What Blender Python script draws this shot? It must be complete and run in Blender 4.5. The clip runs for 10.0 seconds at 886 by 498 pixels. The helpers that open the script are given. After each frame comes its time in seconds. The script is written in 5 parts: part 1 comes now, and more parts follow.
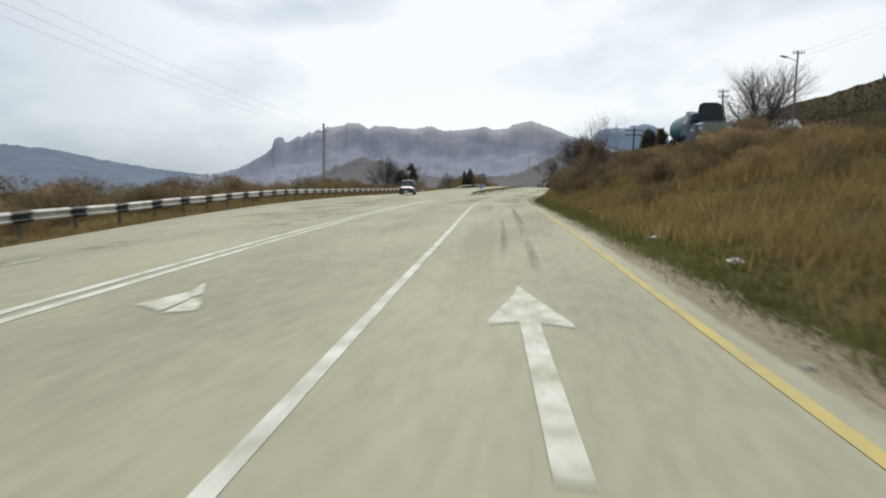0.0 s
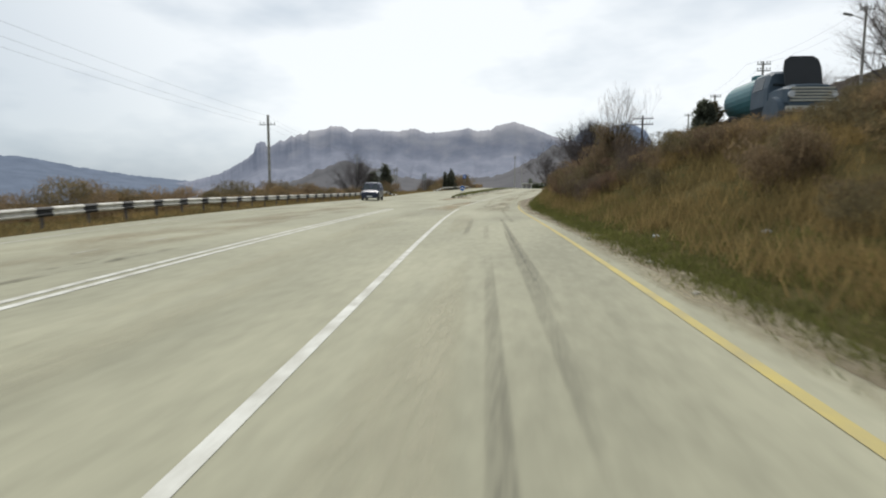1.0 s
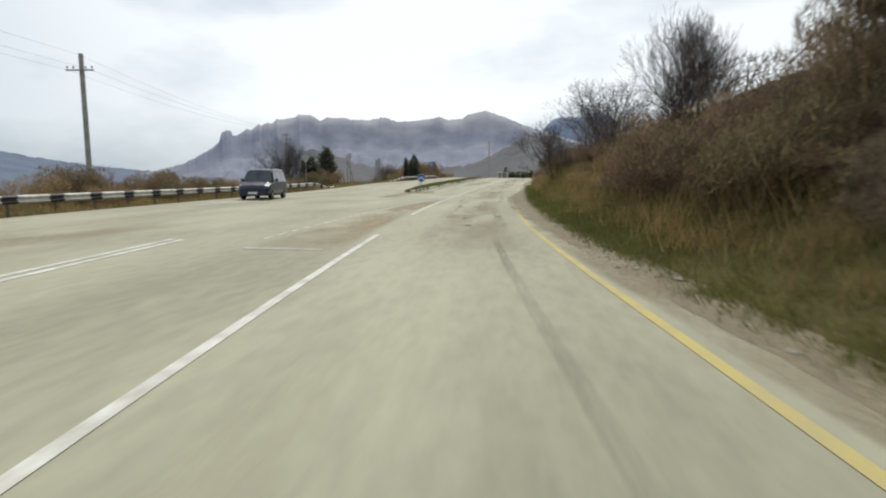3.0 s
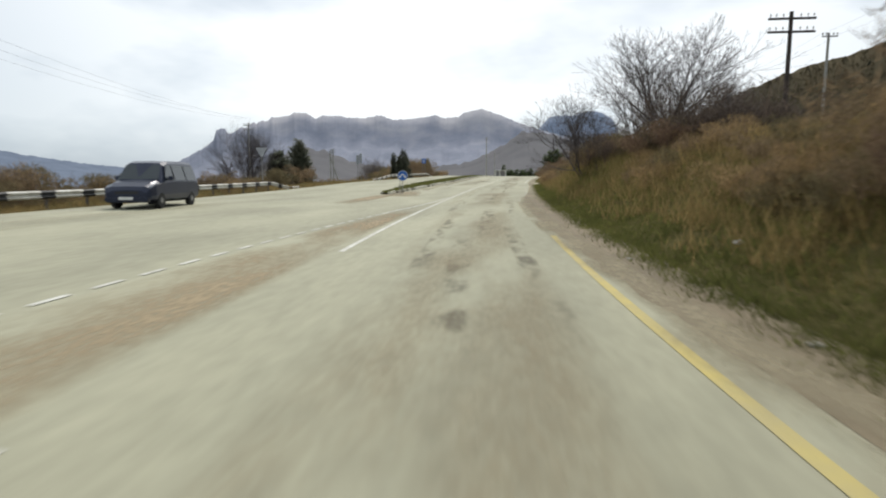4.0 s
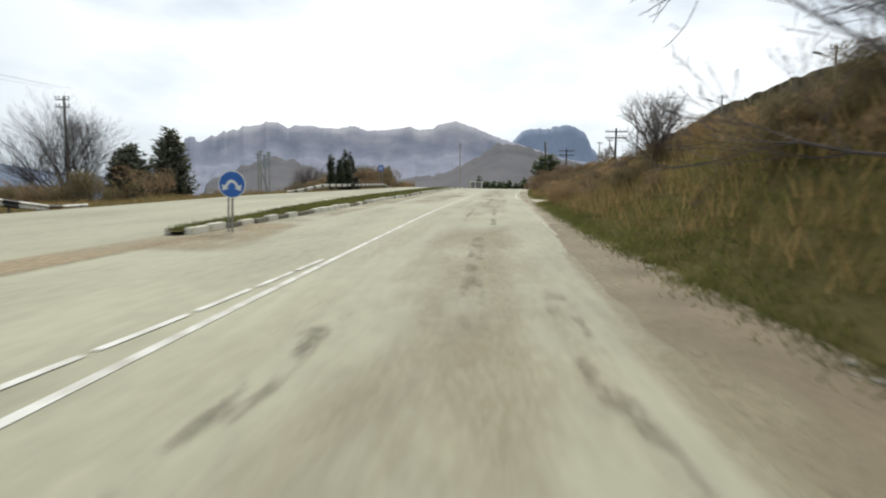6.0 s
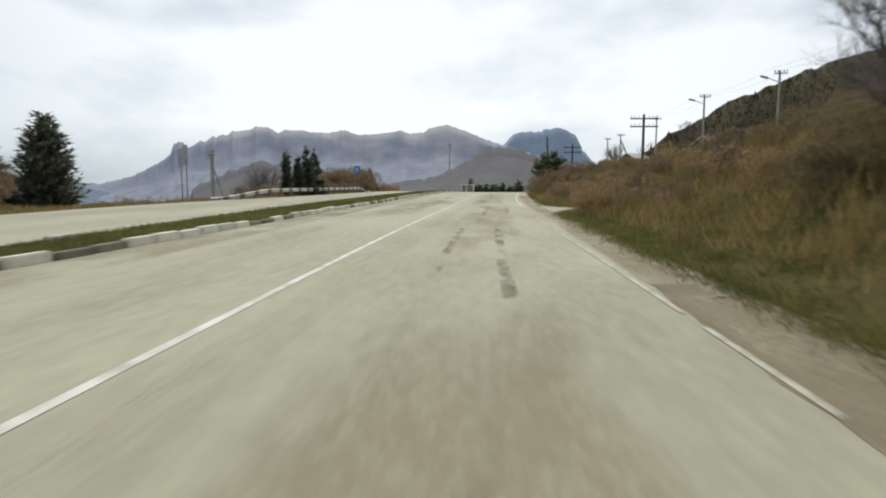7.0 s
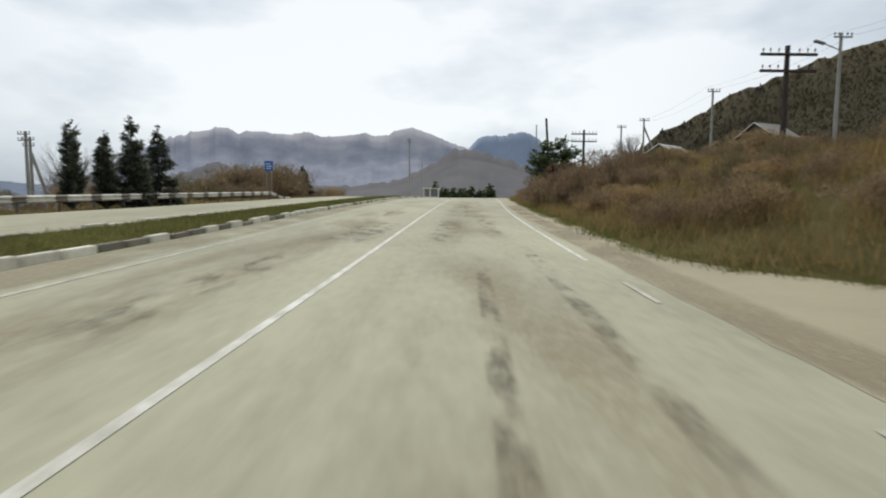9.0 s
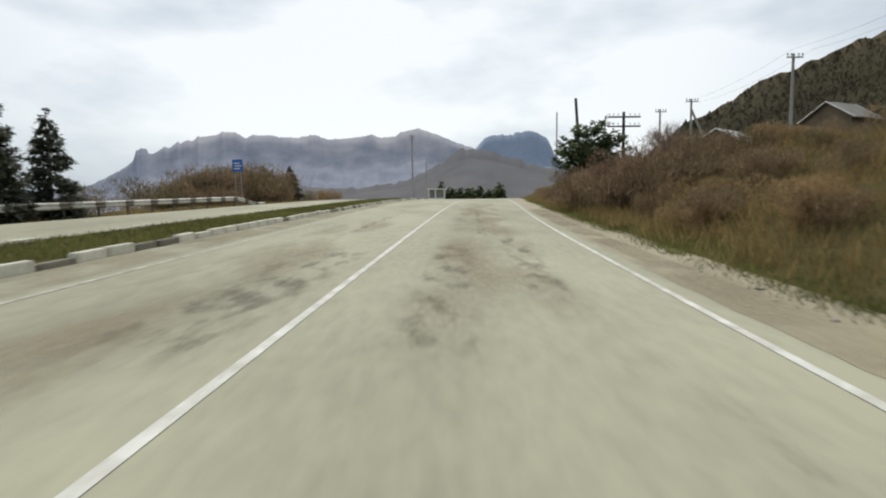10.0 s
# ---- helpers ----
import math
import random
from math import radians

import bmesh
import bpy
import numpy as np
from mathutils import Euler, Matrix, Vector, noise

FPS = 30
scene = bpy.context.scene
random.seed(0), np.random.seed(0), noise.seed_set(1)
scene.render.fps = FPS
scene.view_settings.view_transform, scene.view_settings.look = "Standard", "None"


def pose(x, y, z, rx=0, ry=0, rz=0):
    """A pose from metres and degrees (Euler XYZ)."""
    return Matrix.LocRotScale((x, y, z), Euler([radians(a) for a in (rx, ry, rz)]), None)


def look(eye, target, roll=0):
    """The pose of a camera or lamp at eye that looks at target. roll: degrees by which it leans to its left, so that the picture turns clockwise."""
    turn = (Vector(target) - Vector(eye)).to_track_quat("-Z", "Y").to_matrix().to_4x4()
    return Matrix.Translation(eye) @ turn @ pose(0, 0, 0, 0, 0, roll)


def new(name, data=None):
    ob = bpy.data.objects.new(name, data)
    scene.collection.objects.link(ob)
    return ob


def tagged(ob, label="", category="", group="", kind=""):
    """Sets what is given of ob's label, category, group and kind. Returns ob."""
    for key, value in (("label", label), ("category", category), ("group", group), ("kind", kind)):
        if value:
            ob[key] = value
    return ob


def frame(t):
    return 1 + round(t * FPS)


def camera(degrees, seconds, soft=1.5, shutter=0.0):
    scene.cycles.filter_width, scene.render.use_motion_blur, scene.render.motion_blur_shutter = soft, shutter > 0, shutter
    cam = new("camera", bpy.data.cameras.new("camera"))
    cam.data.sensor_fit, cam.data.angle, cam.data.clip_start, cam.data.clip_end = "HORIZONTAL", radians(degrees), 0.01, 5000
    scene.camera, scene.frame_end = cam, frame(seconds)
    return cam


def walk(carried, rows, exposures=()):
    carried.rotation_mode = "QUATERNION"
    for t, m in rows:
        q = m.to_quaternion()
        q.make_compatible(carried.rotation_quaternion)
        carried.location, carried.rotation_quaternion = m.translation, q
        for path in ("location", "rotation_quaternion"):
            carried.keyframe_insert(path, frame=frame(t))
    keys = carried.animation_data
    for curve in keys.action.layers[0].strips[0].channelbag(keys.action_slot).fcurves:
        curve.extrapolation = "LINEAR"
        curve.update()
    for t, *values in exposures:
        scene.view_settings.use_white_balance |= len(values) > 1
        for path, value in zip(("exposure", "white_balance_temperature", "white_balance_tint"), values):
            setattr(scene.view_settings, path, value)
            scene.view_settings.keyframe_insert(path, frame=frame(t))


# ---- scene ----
cam = camera(77, 10.0, soft=2.0, shutter=0.28)
# seconds, eye, heading to the left of +y, pitch, roll
PATH = [
    (0, 6.44, 6.56, 0.60, 10.67, -5.99, 1.14),
    (0.5, 5.89, 12.99, 0.69, 9.96, -5.83, 0.36),
    (1, 5.39, 19.02, 0.78, 9.21, -5.76, 0.18),
    (1.5, 4.90, 24.71, 0.88, 7.78, -5.94, 0.88),
    (2, 4.42, 30.50, 0.94, 6.76, -6.23, 1.05),
    (2.5, 4.02, 36.30, 0.97, 6.54, -6.56, 0.15),
    (4, 2.97, 53.41, 1.04, 5.96, -6.98, -0.02),
    (4.5, 2.70, 59.43, 1.05, 4.60, -6.89, -0.17),
    (5, 2.58, 65.50, 1.12, 4.10, -6.96, -0.38),
    (5.5, 2.46, 71.72, 1.19, 3.42, -6.28, 0.48),
    (7, 2.56, 90.26, 1.37, 2.47, -5.40, 0.09),
    (7.5, 2.62, 96.84, 1.51, 1.21, -5.02, -0.16),
    (8, 2.63, 103.14, 1.65, 0.17, -5.22, -0.21),
    (8.5, 2.86, 109.02, 1.75, -0.44, -5.18, -0.65),
    (9, 2.98, 114.34, 1.93, -1.08, -5.05, 0.33),
    (9.5, 3.20, 119.45, 2.03, -0.67, -5.00, -0.49),
    (10, 3.37, 124.01, 2.12, -0.22, -5.00, -0.70),
]


def aim(x, y, z, yaw, pitch, roll):
    a, b = radians(yaw), radians(pitch)
    way = Vector((-math.sin(a) * math.cos(b), math.cos(a) * math.cos(b), math.sin(b)))
    return look((x, y, z), Vector((x, y, z)) + way, roll)


walk(cam, [(t, aim(*row)) for t, *row in PATH], exposures=[(0, 0.05), (2, 0.1), (4, 0.18), (5.5, 0.3), (7, 0.1), (8, 0.0), (10, 0.05)])

# ---- world and sun: a bright overcast afternoon ----
SUN_ELEVATION, SUN_TURN = radians(48), radians(-5)
world = bpy.data.worlds.new("overcast_sky")
scene.world = world
world.use_nodes = True
wn, wl = world.node_tree.nodes, world.node_tree.links
wn.clear()
sky = wn.new("ShaderNodeTexSky")
sky.sky_type, sky.sun_disc = "NISHITA", False
sky.sun_elevation, sky.sun_rotation = SUN_ELEVATION, SUN_TURN
sky_bg = wn.new("ShaderNodeBackground")
sky_bg.inputs["Strength"].default_value = 0.10
cloud_bg = wn.new("ShaderNodeBackground")
cloud_bg.inputs["Strength"].default_value = 1.0
tc = wn.new("ShaderNodeTexCoord")
mp = wn.new("ShaderNodeMapping")
mp.inputs["Scale"].default_value = (1.0, 1.0, 2.6)
n1 = wn.new("ShaderNodeTexNoise")
n1.inputs["Scale"].default_value, n1.inputs["Detail"].default_value = 1.9, 5.0
n1.inputs["Roughness"].default_value = 0.52
ramp = wn.new("ShaderNodeValToRGB")
ramp.color_ramp.elements[0].position, ramp.color_ramp.elements[0].color = 0.36, (0.56, 0.635, 0.705, 1)
ramp.color_ramp.elements[1].position, ramp.color_ramp.elements[1].color = 0.54, (0.95, 0.985, 1.0, 1)
mixs = wn.new("ShaderNodeMixShader")
mixs.inputs[0].default_value = 0.88
out = wn.new("ShaderNodeOutputWorld")
wl.new(tc.outputs["Generated"], mp.inputs[0])
wl.new(mp.outputs[0], n1.inputs["Vector"])
wl.new(n1.outputs["Fac"], ramp.inputs[0])
# the cloud is brightest round the hidden sun and falls off to grey away from it
glow, fall, dim = wn.new("ShaderNodeVectorMath"), wn.new("ShaderNodeMapRange"), wn.new("ShaderNodeMix")
glow.operation, dim.data_type, dim.blend_type, fall.interpolation_type = "DOT_PRODUCT", "RGBA", "MULTIPLY", "SMOOTHSTEP"
glow.inputs[1].default_value = Vector((-0.04, 0.87, 0.49)).normalized()
fall.inputs["From Min"].default_value, fall.inputs["From Max"].default_value = 0.66, 0.90
fall.inputs["To Min"].default_value, fall.inputs["To Max"].default_value = 1.0, 0.0
dim.inputs["B"].default_value = (0.70, 0.735, 0.77, 1)
wl.new(tc.outputs["Generated"], glow.inputs[0])
wl.new(glow.outputs["Value"], fall.inputs["Value"])
wl.new(fall.outputs[0], dim.inputs["Factor"])
wl.new(ramp.outputs[0], dim.inputs["A"])
wl.new(dim.outputs["Result"], cloud_bg.inputs["Color"])
wl.new(sky.outputs[0], sky_bg.inputs["Color"])
wl.new(sky_bg.outputs[0], mixs.inputs[1])
wl.new(cloud_bg.outputs[0], mixs.inputs[2])
wl.new(mixs.outputs[0], out.inputs[0])

sun_data = bpy.data.lights.new("sun", "SUN")
sun_data.energy, sun_data.angle, sun_data.color = 2.1, radians(25), (1.0, 0.95, 0.87)
sun = new("sun", sun_data)
sun.matrix_world = look((-24, 270, 300), (0, 0, 0))


# ---- materials ----
def mat(name, base, dark=None, scale=3.0, rough=0.85, metal=0.0, bump=0.15, fine=40.0, island=0.0, obj=0.0, spec=0.3, stretch=(1, 1, 1), leafy=0.0, cliff=None, level=False):
    """Two scales of noise between two colours, with fine relief; island and obj vary the value piece by piece."""
    m = bpy.data.materials.new(name)
    m.use_nodes = True
    n, l = m.node_tree.nodes, m.node_tree.links
    b = n["Principled BSDF"]
    b.inputs["Roughness"].default_value, b.inputs["Metallic"].default_value = rough, metal
    b.inputs["Specular IOR Level"].default_value = spec
    dark = dark or tuple(c * 0.72 for c in base)
    co = n.new("ShaderNodeTexCoord")
    mpn = n.new("ShaderNodeMapping")
    mpn.inputs["Scale"].default_value = stretch
    l.new(co.outputs["Object"], mpn.inputs[0])
    big, small = n.new("ShaderNodeTexNoise"), n.new("ShaderNodeTexNoise")
    big.inputs["Scale"].default_value, big.inputs["Detail"].default_value = scale, 5
    small.inputs["Scale"].default_value, small.inputs["Detail"].default_value = fine, 4
    add = n.new("ShaderNodeMath")
    add.operation = "MULTIPLY_ADD"
    add.inputs[1].default_value = 0.45
    l.new(mpn.outputs[0], big.inputs["Vector"])
    l.new(mpn.outputs[0], small.inputs["Vector"])
    l.new(small.outputs["Fac"], add.inputs[0])
    l.new(big.outputs["Fac"], add.inputs[2])
    r = n.new("ShaderNodeValToRGB")
    r.color_ramp.elements[0].position, r.color_ramp.elements[0].color = 0.50, (*dark, 1)
    r.color_ramp.elements[1].position, r.color_ramp.elements[1].color = 0.92, (*base, 1)
    l.new(add.outputs[0], r.inputs[0])
    col = r.outputs[0]
    for amount, node, socket in ((island, "ShaderNodeNewGeometry", "Random Per Island"), (obj, "ShaderNodeObjectInfo", "Random")):
        if amount:
            src = n.new(node)
            mr = n.new("ShaderNodeMapRange")
            mr.inputs["To Min"].default_value, mr.inputs["To Max"].default_value = 1 - amount, 1 + amount
            hsv = n.new("ShaderNodeHueSaturation")
            l.new(src.outputs[socket], mr.inputs["Value"])
            l.new(mr.outputs[0], hsv.inputs["Value"])
            l.new(col, hsv.inputs["Color"])
            col = hsv.outputs[0]
    if cliff:
        z0, z1, pale = cliff
        geo, sep, rmp, mx, wob = n.new("ShaderNodeNewGeometry"), n.new("ShaderNodeSeparateXYZ"), n.new("ShaderNodeMapRange"), n.new("ShaderNodeMix"), n.new("ShaderNodeMath")
        streak, smap = n.new("ShaderNodeTexNoise"), n.new("ShaderNodeMapping")
        smap.inputs["Scale"].default_value = (0.006, 0.003, 0.007)
        streak.inputs["Scale"].default_value, streak.inputs["Detail"].default_value = 1.0, 6
        l.new(co.outputs["Object"], smap.inputs[0])
        l.new(smap.outputs[0], streak.inputs["Vector"])
        mx.data_type, wob.operation = "RGBA", "MULTIPLY_ADD"
        wob.inputs[1].default_value = 511
        rmp.inputs["From Min"].default_value, rmp.inputs["From Max"].default_value, rmp.inputs["To Max"].default_value = z0 + 256, z1 + 256, 0.8
        l.new(geo.outputs["Position"], sep.inputs[0])
        l.new(streak.outputs["Fac"], wob.inputs[0])
        l.new(sep.outputs["Z"], wob.inputs[2])
        l.new(wob.outputs[0], rmp.inputs["Value"])
        l.new(rmp.outputs[0], mx.inputs["Factor"])
        l.new(col, mx.inputs["A"])
        mx.inputs["B"].default_value = (*pale, 1)
        col = mx.outputs["Result"]
    l.new(col, b.inputs["Base Color"])
    if leafy:
        thin, both = n.new("ShaderNodeBsdfTranslucent"), n.new("ShaderNodeMixShader")
        both.inputs[0].default_value = leafy
        l.new(col, thin.inputs["Color"])
        l.new(b.outputs[0], both.inputs[1])
        l.new(thin.outputs[0], both.inputs[2])
        l.new(both.outputs[0], n["Material Output"].inputs["Surface"])
    if level:  # a canopy of fine twigs takes light as one soft surface
        up = n.new("ShaderNodeCombineXYZ")
        up.inputs[0].default_value, up.inputs[1].default_value, up.inputs[2].default_value = -0.35, -0.45, 0.82
        l.new(up.outputs[0], b.inputs["Normal"])
    if bump:
        bp = n.new("ShaderNodeBump")
        bp.inputs["Strength"].default_value, bp.inputs["Distance"].default_value = bump, 0.02
        l.new(small.outputs["Fac"], bp.inputs["Height"])
        l.new(bp.outputs[0], b.inputs["Normal"])
    return m


ASPHALT = mat("worn_asphalt", (0.425, 0.408, 0.292), (0.285, 0.274, 0.196), scale=0.4, fine=7, rough=0.9, bump=0.25, stretch=(1, 0.28, 1))
DIRT = mat("brown_earth_verge", (0.25, 0.20, 0.13), (0.15, 0.12, 0.075), scale=0.7, fine=12, bump=0.6)
TRACK = mat("pale_dusty_verge", (0.37, 0.325, 0.22), (0.30, 0.262, 0.178), scale=0.5, fine=12, bump=0.5)
TURF = mat("dry_turf", (0.12, 0.098, 0.046), (0.078, 0.072, 0.031), scale=0.35, fine=9, bump=0.8, rough=1, spec=0.0)
GREEN = mat("short_green_grass", (0.175, 0.178, 0.056), (0.10, 0.108, 0.035), scale=0.25, fine=5, island=0.25, bump=0, spec=0.08, leafy=0.55)
DRY = mat("dry_grass", (0.339, 0.244, 0.106), (0.163, 0.129, 0.057), scale=0.16, fine=2.5, island=0.25, bump=0, spec=0.08, leafy=0.55)
SCRUB = mat("bare_scrub", (0.27, 0.192, 0.115), (0.15, 0.113, 0.07), scale=0.3, fine=9, island=0.45, bump=0, leafy=0.55)
BARK = mat("grey_bark", (0.17, 0.145, 0.13), (0.08, 0.07, 0.064), scale=4, fine=40, bump=0.5)
NEEDLE = mat("dark_conifer", (0.165, 0.175, 0.125), (0.085, 0.095, 0.07), scale=1, fine=15, island=0.5, bump=0, leafy=0.55)
NEEDLE_PALE = mat("pale_conifer", (0.27, 0.275, 0.20), (0.15, 0.16, 0.115), scale=1, fine=15, island=0.5, bump=0, leafy=0.55)
PINE = mat("green_pine", (0.164, 0.203, 0.094), (0.078, 0.106, 0.050), scale=1, fine=15, island=0.5, bump=0, leafy=0.55)
WHITE = mat("road_paint_white", (0.74, 0.73, 0.66), (0.45, 0.43, 0.36), scale=2.5, fine=25, bump=0.1)
FADED = mat("worn_road_paint", (0.56, 0.54, 0.45), (0.33, 0.31, 0.235), scale=3.5, fine=25, bump=0.1)
YELLOW = mat("road_paint_yellow", (0.56, 0.455, 0.15), (0.42, 0.36, 0.19), scale=2.0, fine=25, bump=0.1)
RAIL_W = mat("rail_white_paint", (0.72, 0.70, 0.63), (0.42, 0.39, 0.33), scale=2, fine=18, rough=0.6, obj=0.12)
RAIL_B = mat("rail_black_paint", (0.05, 0.05, 0.05), (0.02, 0.02, 0.022), scale=2, fine=18, rough=0.6)
STEEL = mat("grey_steel", (0.35, 0.35, 0.34), (0.2, 0.19, 0.18), scale=3, fine=25, rough=0.5, metal=0.6)
CONCRETE = mat("pole_concrete", (0.40, 0.385, 0.35), (0.26, 0.25, 0.225), scale=1.5, fine=25)
KERB_W = mat("kerb_white", (0.76, 0.73, 0.62), (0.5, 0.47, 0.38), scale=2, fine=16, obj=0.15)
KERB_D = mat("kerb_bare", (0.24, 0.22, 0.17), (0.13, 0.118, 0.09), scale=2, fine=16, obj=0.2)
TIMBER = mat("tarred_timber", (0.075, 0.058, 0.05), (0.03, 0.025, 0.023), scale=3, fine=25, stretch=(3, 3, 0.4))
CERAMIC = mat("insulator_ceramic", (0.30, 0.29, 0.28), rough=0.35, bump=0)
WIRE = mat("dark_wire", (0.05, 0.05, 0.055), bump=0)
# Distance haze is mixed into the rock's blue-grey; the cliff band is paler stone.
HAZED_ROCK = mat("haze_tinted_rock", (0.255, 0.268, 0.325), (0.185, 0.202, 0.255), scale=0.006, fine=0.03, rough=1, bump=0, cliff=(263, 496, (0.45, 0.43, 0.445)))
# The far peak's pale blue is painted haze, not its stone colour.
HAZE = mat("haze_tinted_peak", (0.29, 0.335, 0.425), (0.235, 0.285, 0.375), scale=0.006, fine=0.05, rough=1, bump=0)
# Woods tinted blue to stand for the hazy air across the valley.
HAZED_RIDGE = mat("haze_blue_ridge", (0.15, 0.185, 0.25), (0.11, 0.14, 0.195), scale=0.01, fine=0.08, rough=1, bump=0)
# Wooded brown turned greyer, with the haze put into the colour.
HAZED_FOOT = mat("haze_tinted_foothill", (0.135, 0.13, 0.135), (0.10, 0.098, 0.105), scale=0.02, fine=0.35, rough=1, bump=0)
WOODS = mat("leafless_woods", (0.122, 0.098, 0.056), (0.075, 0.064, 0.04), scale=0.02, fine=0.2, rough=1, bump=0)


# ---- meshes ----
def mesh_of(name, verts, faces, material, smooth=False):
    me = bpy.data.meshes.new(name)
    me.from_pydata([tuple(v) for v in verts], [], [tuple(f) for f in faces])
    me.materials.append(material)
    if smooth:
        me.polygons.foreach_set("use_smooth", [True] * len(me.polygons))
    me.update()
    return me


def part(name, bm, material, parent, label=""):
    """Links a bmesh as one mesh object under a thing or a part."""
    me = bpy.data.meshes.new(name)
    bm.to_mesh(me)
    bm.free()
    me.materials.append(material)
    ob = new(name, me)
    ob.parent = parent
    if label:
        ob["label"] = label
    return ob


def piece(name, me, parent, m=None, label=""):
    ob = new(name, me)
    ob.parent = parent
    if m is not None:
        ob.matrix_basis = m
    if label:
        ob["label"] = label
    return ob


def box(bm, x0, x1, y0, y1, z0, z1, bevel=0.0, m=None):
    res = bmesh.ops.create_cube(bm, size=1.0)["verts"]
    for v in res:
        v.co = Vector(((x0 + x1) / 2 + v.co.x * (x1 - x0), (y0 + y1) / 2 + v.co.y * (y1 - y0), (z0 + z1) / 2 + v.co.z * (z1 - z0)))
    if bevel:
        edges = list({e for v in res for e in v.link_edges})
        res = list({v for f in bmesh.ops.bevel(bm, geom=edges, offset=bevel, segments=2, affect="EDGES")["faces"] for v in f.verts} | {v for v in res if v.is_valid})
    if m is not None:
        bmesh.ops.transform(bm, matrix=m, verts=res)
    return res


def tube(bm, a, b, r0, r1=None, sides=8):
    a, b = Vector(a), Vector(b)
    way = b - a
    m = Matrix.Translation((a + b) / 2) @ way.to_track_quat("Z", "Y").to_matrix().to_4x4()
    return bmesh.ops.create_cone(bm, cap_ends=True, segments=sides, radius1=r0, radius2=r0 if r1 is None else r1, depth=way.length, matrix=m)["verts"]


def lathe(bm, profile, sides=20, m=None):
    """A turned shape from (radius, height) pairs, round z."""
    rings = [[bm.verts.new((r * math.cos(2 * math.pi * k / sides), r * math.sin(2 * math.pi * k / sides), z)) for k in range(sides)] for r, z in profile]
    for a, b in zip(rings, rings[1:]):
        for k in range(sides):
            bm.faces.new((a[k], a[(k + 1) % sides], b[(k + 1) % sides], b[k]))
    bm.faces.new(rings[0][::-1])
    bm.faces.new(rings[-1])
    if m is not None:
        bmesh.ops.transform(bm, matrix=m, verts=[v for ring in rings for v in ring])


def thing(name, m, label, category, group="", kind=""):
    ob = new(name)
    ob.matrix_basis = m
    return tagged(ob, label, category, group, kind)


# ---- the plan: each line of the road as x over y ----
def line(*pairs):
    ys, xs = [p[0] for p in pairs], [p[1] for p in pairs]

    grid = np.arange(ys[0] - 10, ys[-1] + 10, 0.5)
    table = sum(np.interp(grid + s, ys, xs) for s in (-6, -3, 0, 3, 6)) / 5  # smooth through the knots
    first, values, last = float(grid[0]), table.tolist(), len(grid) - 2

    def at(y):
        if isinstance(y, (float, int)):
            u = (y - first) * 2
            k = min(max(int(u), 0), last)
            u = min(max(u - k, 0.0), 1.0)
            return values[k] * (1 - u) + values[k + 1] * u
        return np.interp(y, grid, table)

    return at


ROAD_Z = line((-300, -6), (-60, -1.9), (0, -0.87), (8, -0.75), (16, -0.63), (24, -0.52), (32, -0.43), (40, -0.37), (48, -0.34), (56, -0.31), (64, -0.25), (72, -0.18), (80, -0.11),
              (88, -0.01), (96, 0.12), (104, 0.29), (112, 0.48), (120, 0.67), (128, 0.83), (144, 1.16), (160, 1.48), (176, 1.8), (200, 2.2), (215, 2.32), (240, 2.25), (300, 1.0), (500, -6))
MID = line((-300, 58), (-20, 8.1), (8, 5.05), (16, 4.29), (24, 3.5), (32, 2.63), (40, 1.82), (48, 1.0), (56, 0.43), (64, -0.05), (72, -0.19), (80, -0.22), (88, -0.13), (96, 0.04), (104, 0.32),
           (112, 0.76), (120, 1.33), (128, 1.75), (136, 2.16), (144, 2.59), (152, 3.03), (160, 3.49), (176, 4.6), (200, 6.6), (215, 8.2), (300, 23), (500, 80))
RIGHT = line((-300, 62), (-20, 11.0), (8, 8.26), (16, 7.68), (24, 7.07), (32, 6.44), (40, 5.78), (48, 5.09), (56, 4.42), (64, 4.16), (72, 4.13), (80, 4.26), (88, 4.52), (96, 4.89), (104, 5.11),
             (112, 5.33), (120, 5.69), (128, 6.1), (136, 6.63), (144, 7.2), (152, 7.93), (160, 8.74), (176, 10.3), (200, 12.5), (215, 13.8), (300, 28), (500, 84))
EDGE_OFF = line((-300, 0.6), (10, 0.57), (20, 0.7), (30, 0.74), (50, 0.6), (60, 0.45), (68, 0.2), (75, 0.0), (88, -0.15), (94, 0.05), (100, 0.4), (110, 0.5), (140, 0.48), (500, 0.42))
GRASS_OFF = line((-300, 0.9), (10, 0.85), (20, 0.85), (40, 0.85), (50, 1.0), (60, 1.1), (80, 1.1), (90, 0.9), (100, 0.9), (112, 1.1), (120, 1.3), (130, 1.48), (150, 1.7), (500, 1.8))


def EDGE(y):
    return RIGHT(y) + EDGE_OFF(y)


def GRASS_BASE(y):
    return RIGHT(y) + GRASS_OFF(y)


DOUBLE = line((-60, 12), (8, 1.86), (14, 0.92), (20, 0.16), (26, -0.57), (32, -1.3), (38, -1.92), (44, -2.52), (50, -3.18), (56, -3.81), (62, -4.44), (70, -5.2))
LEFT = line((-300, 39), (-20, 3.5), (10, -1.5), (20, -4.6), (36, -8.3), (57, -11.9), (75, -13.2), (97, -14.3), (112, -14.2), (130, -12.6), (150, -11.8), (177, -11.2), (215, -9), (300, 2), (500, 55))
KERB = line((86, -4.75), (92, -4.8), (99, -4.58), (106, -4.34), (113, -4.16), (120, -3.89), (127, -3.63), (134, -3.54), (150, -3.3), (187, -2.0), (215, 0.6), (300, 14))
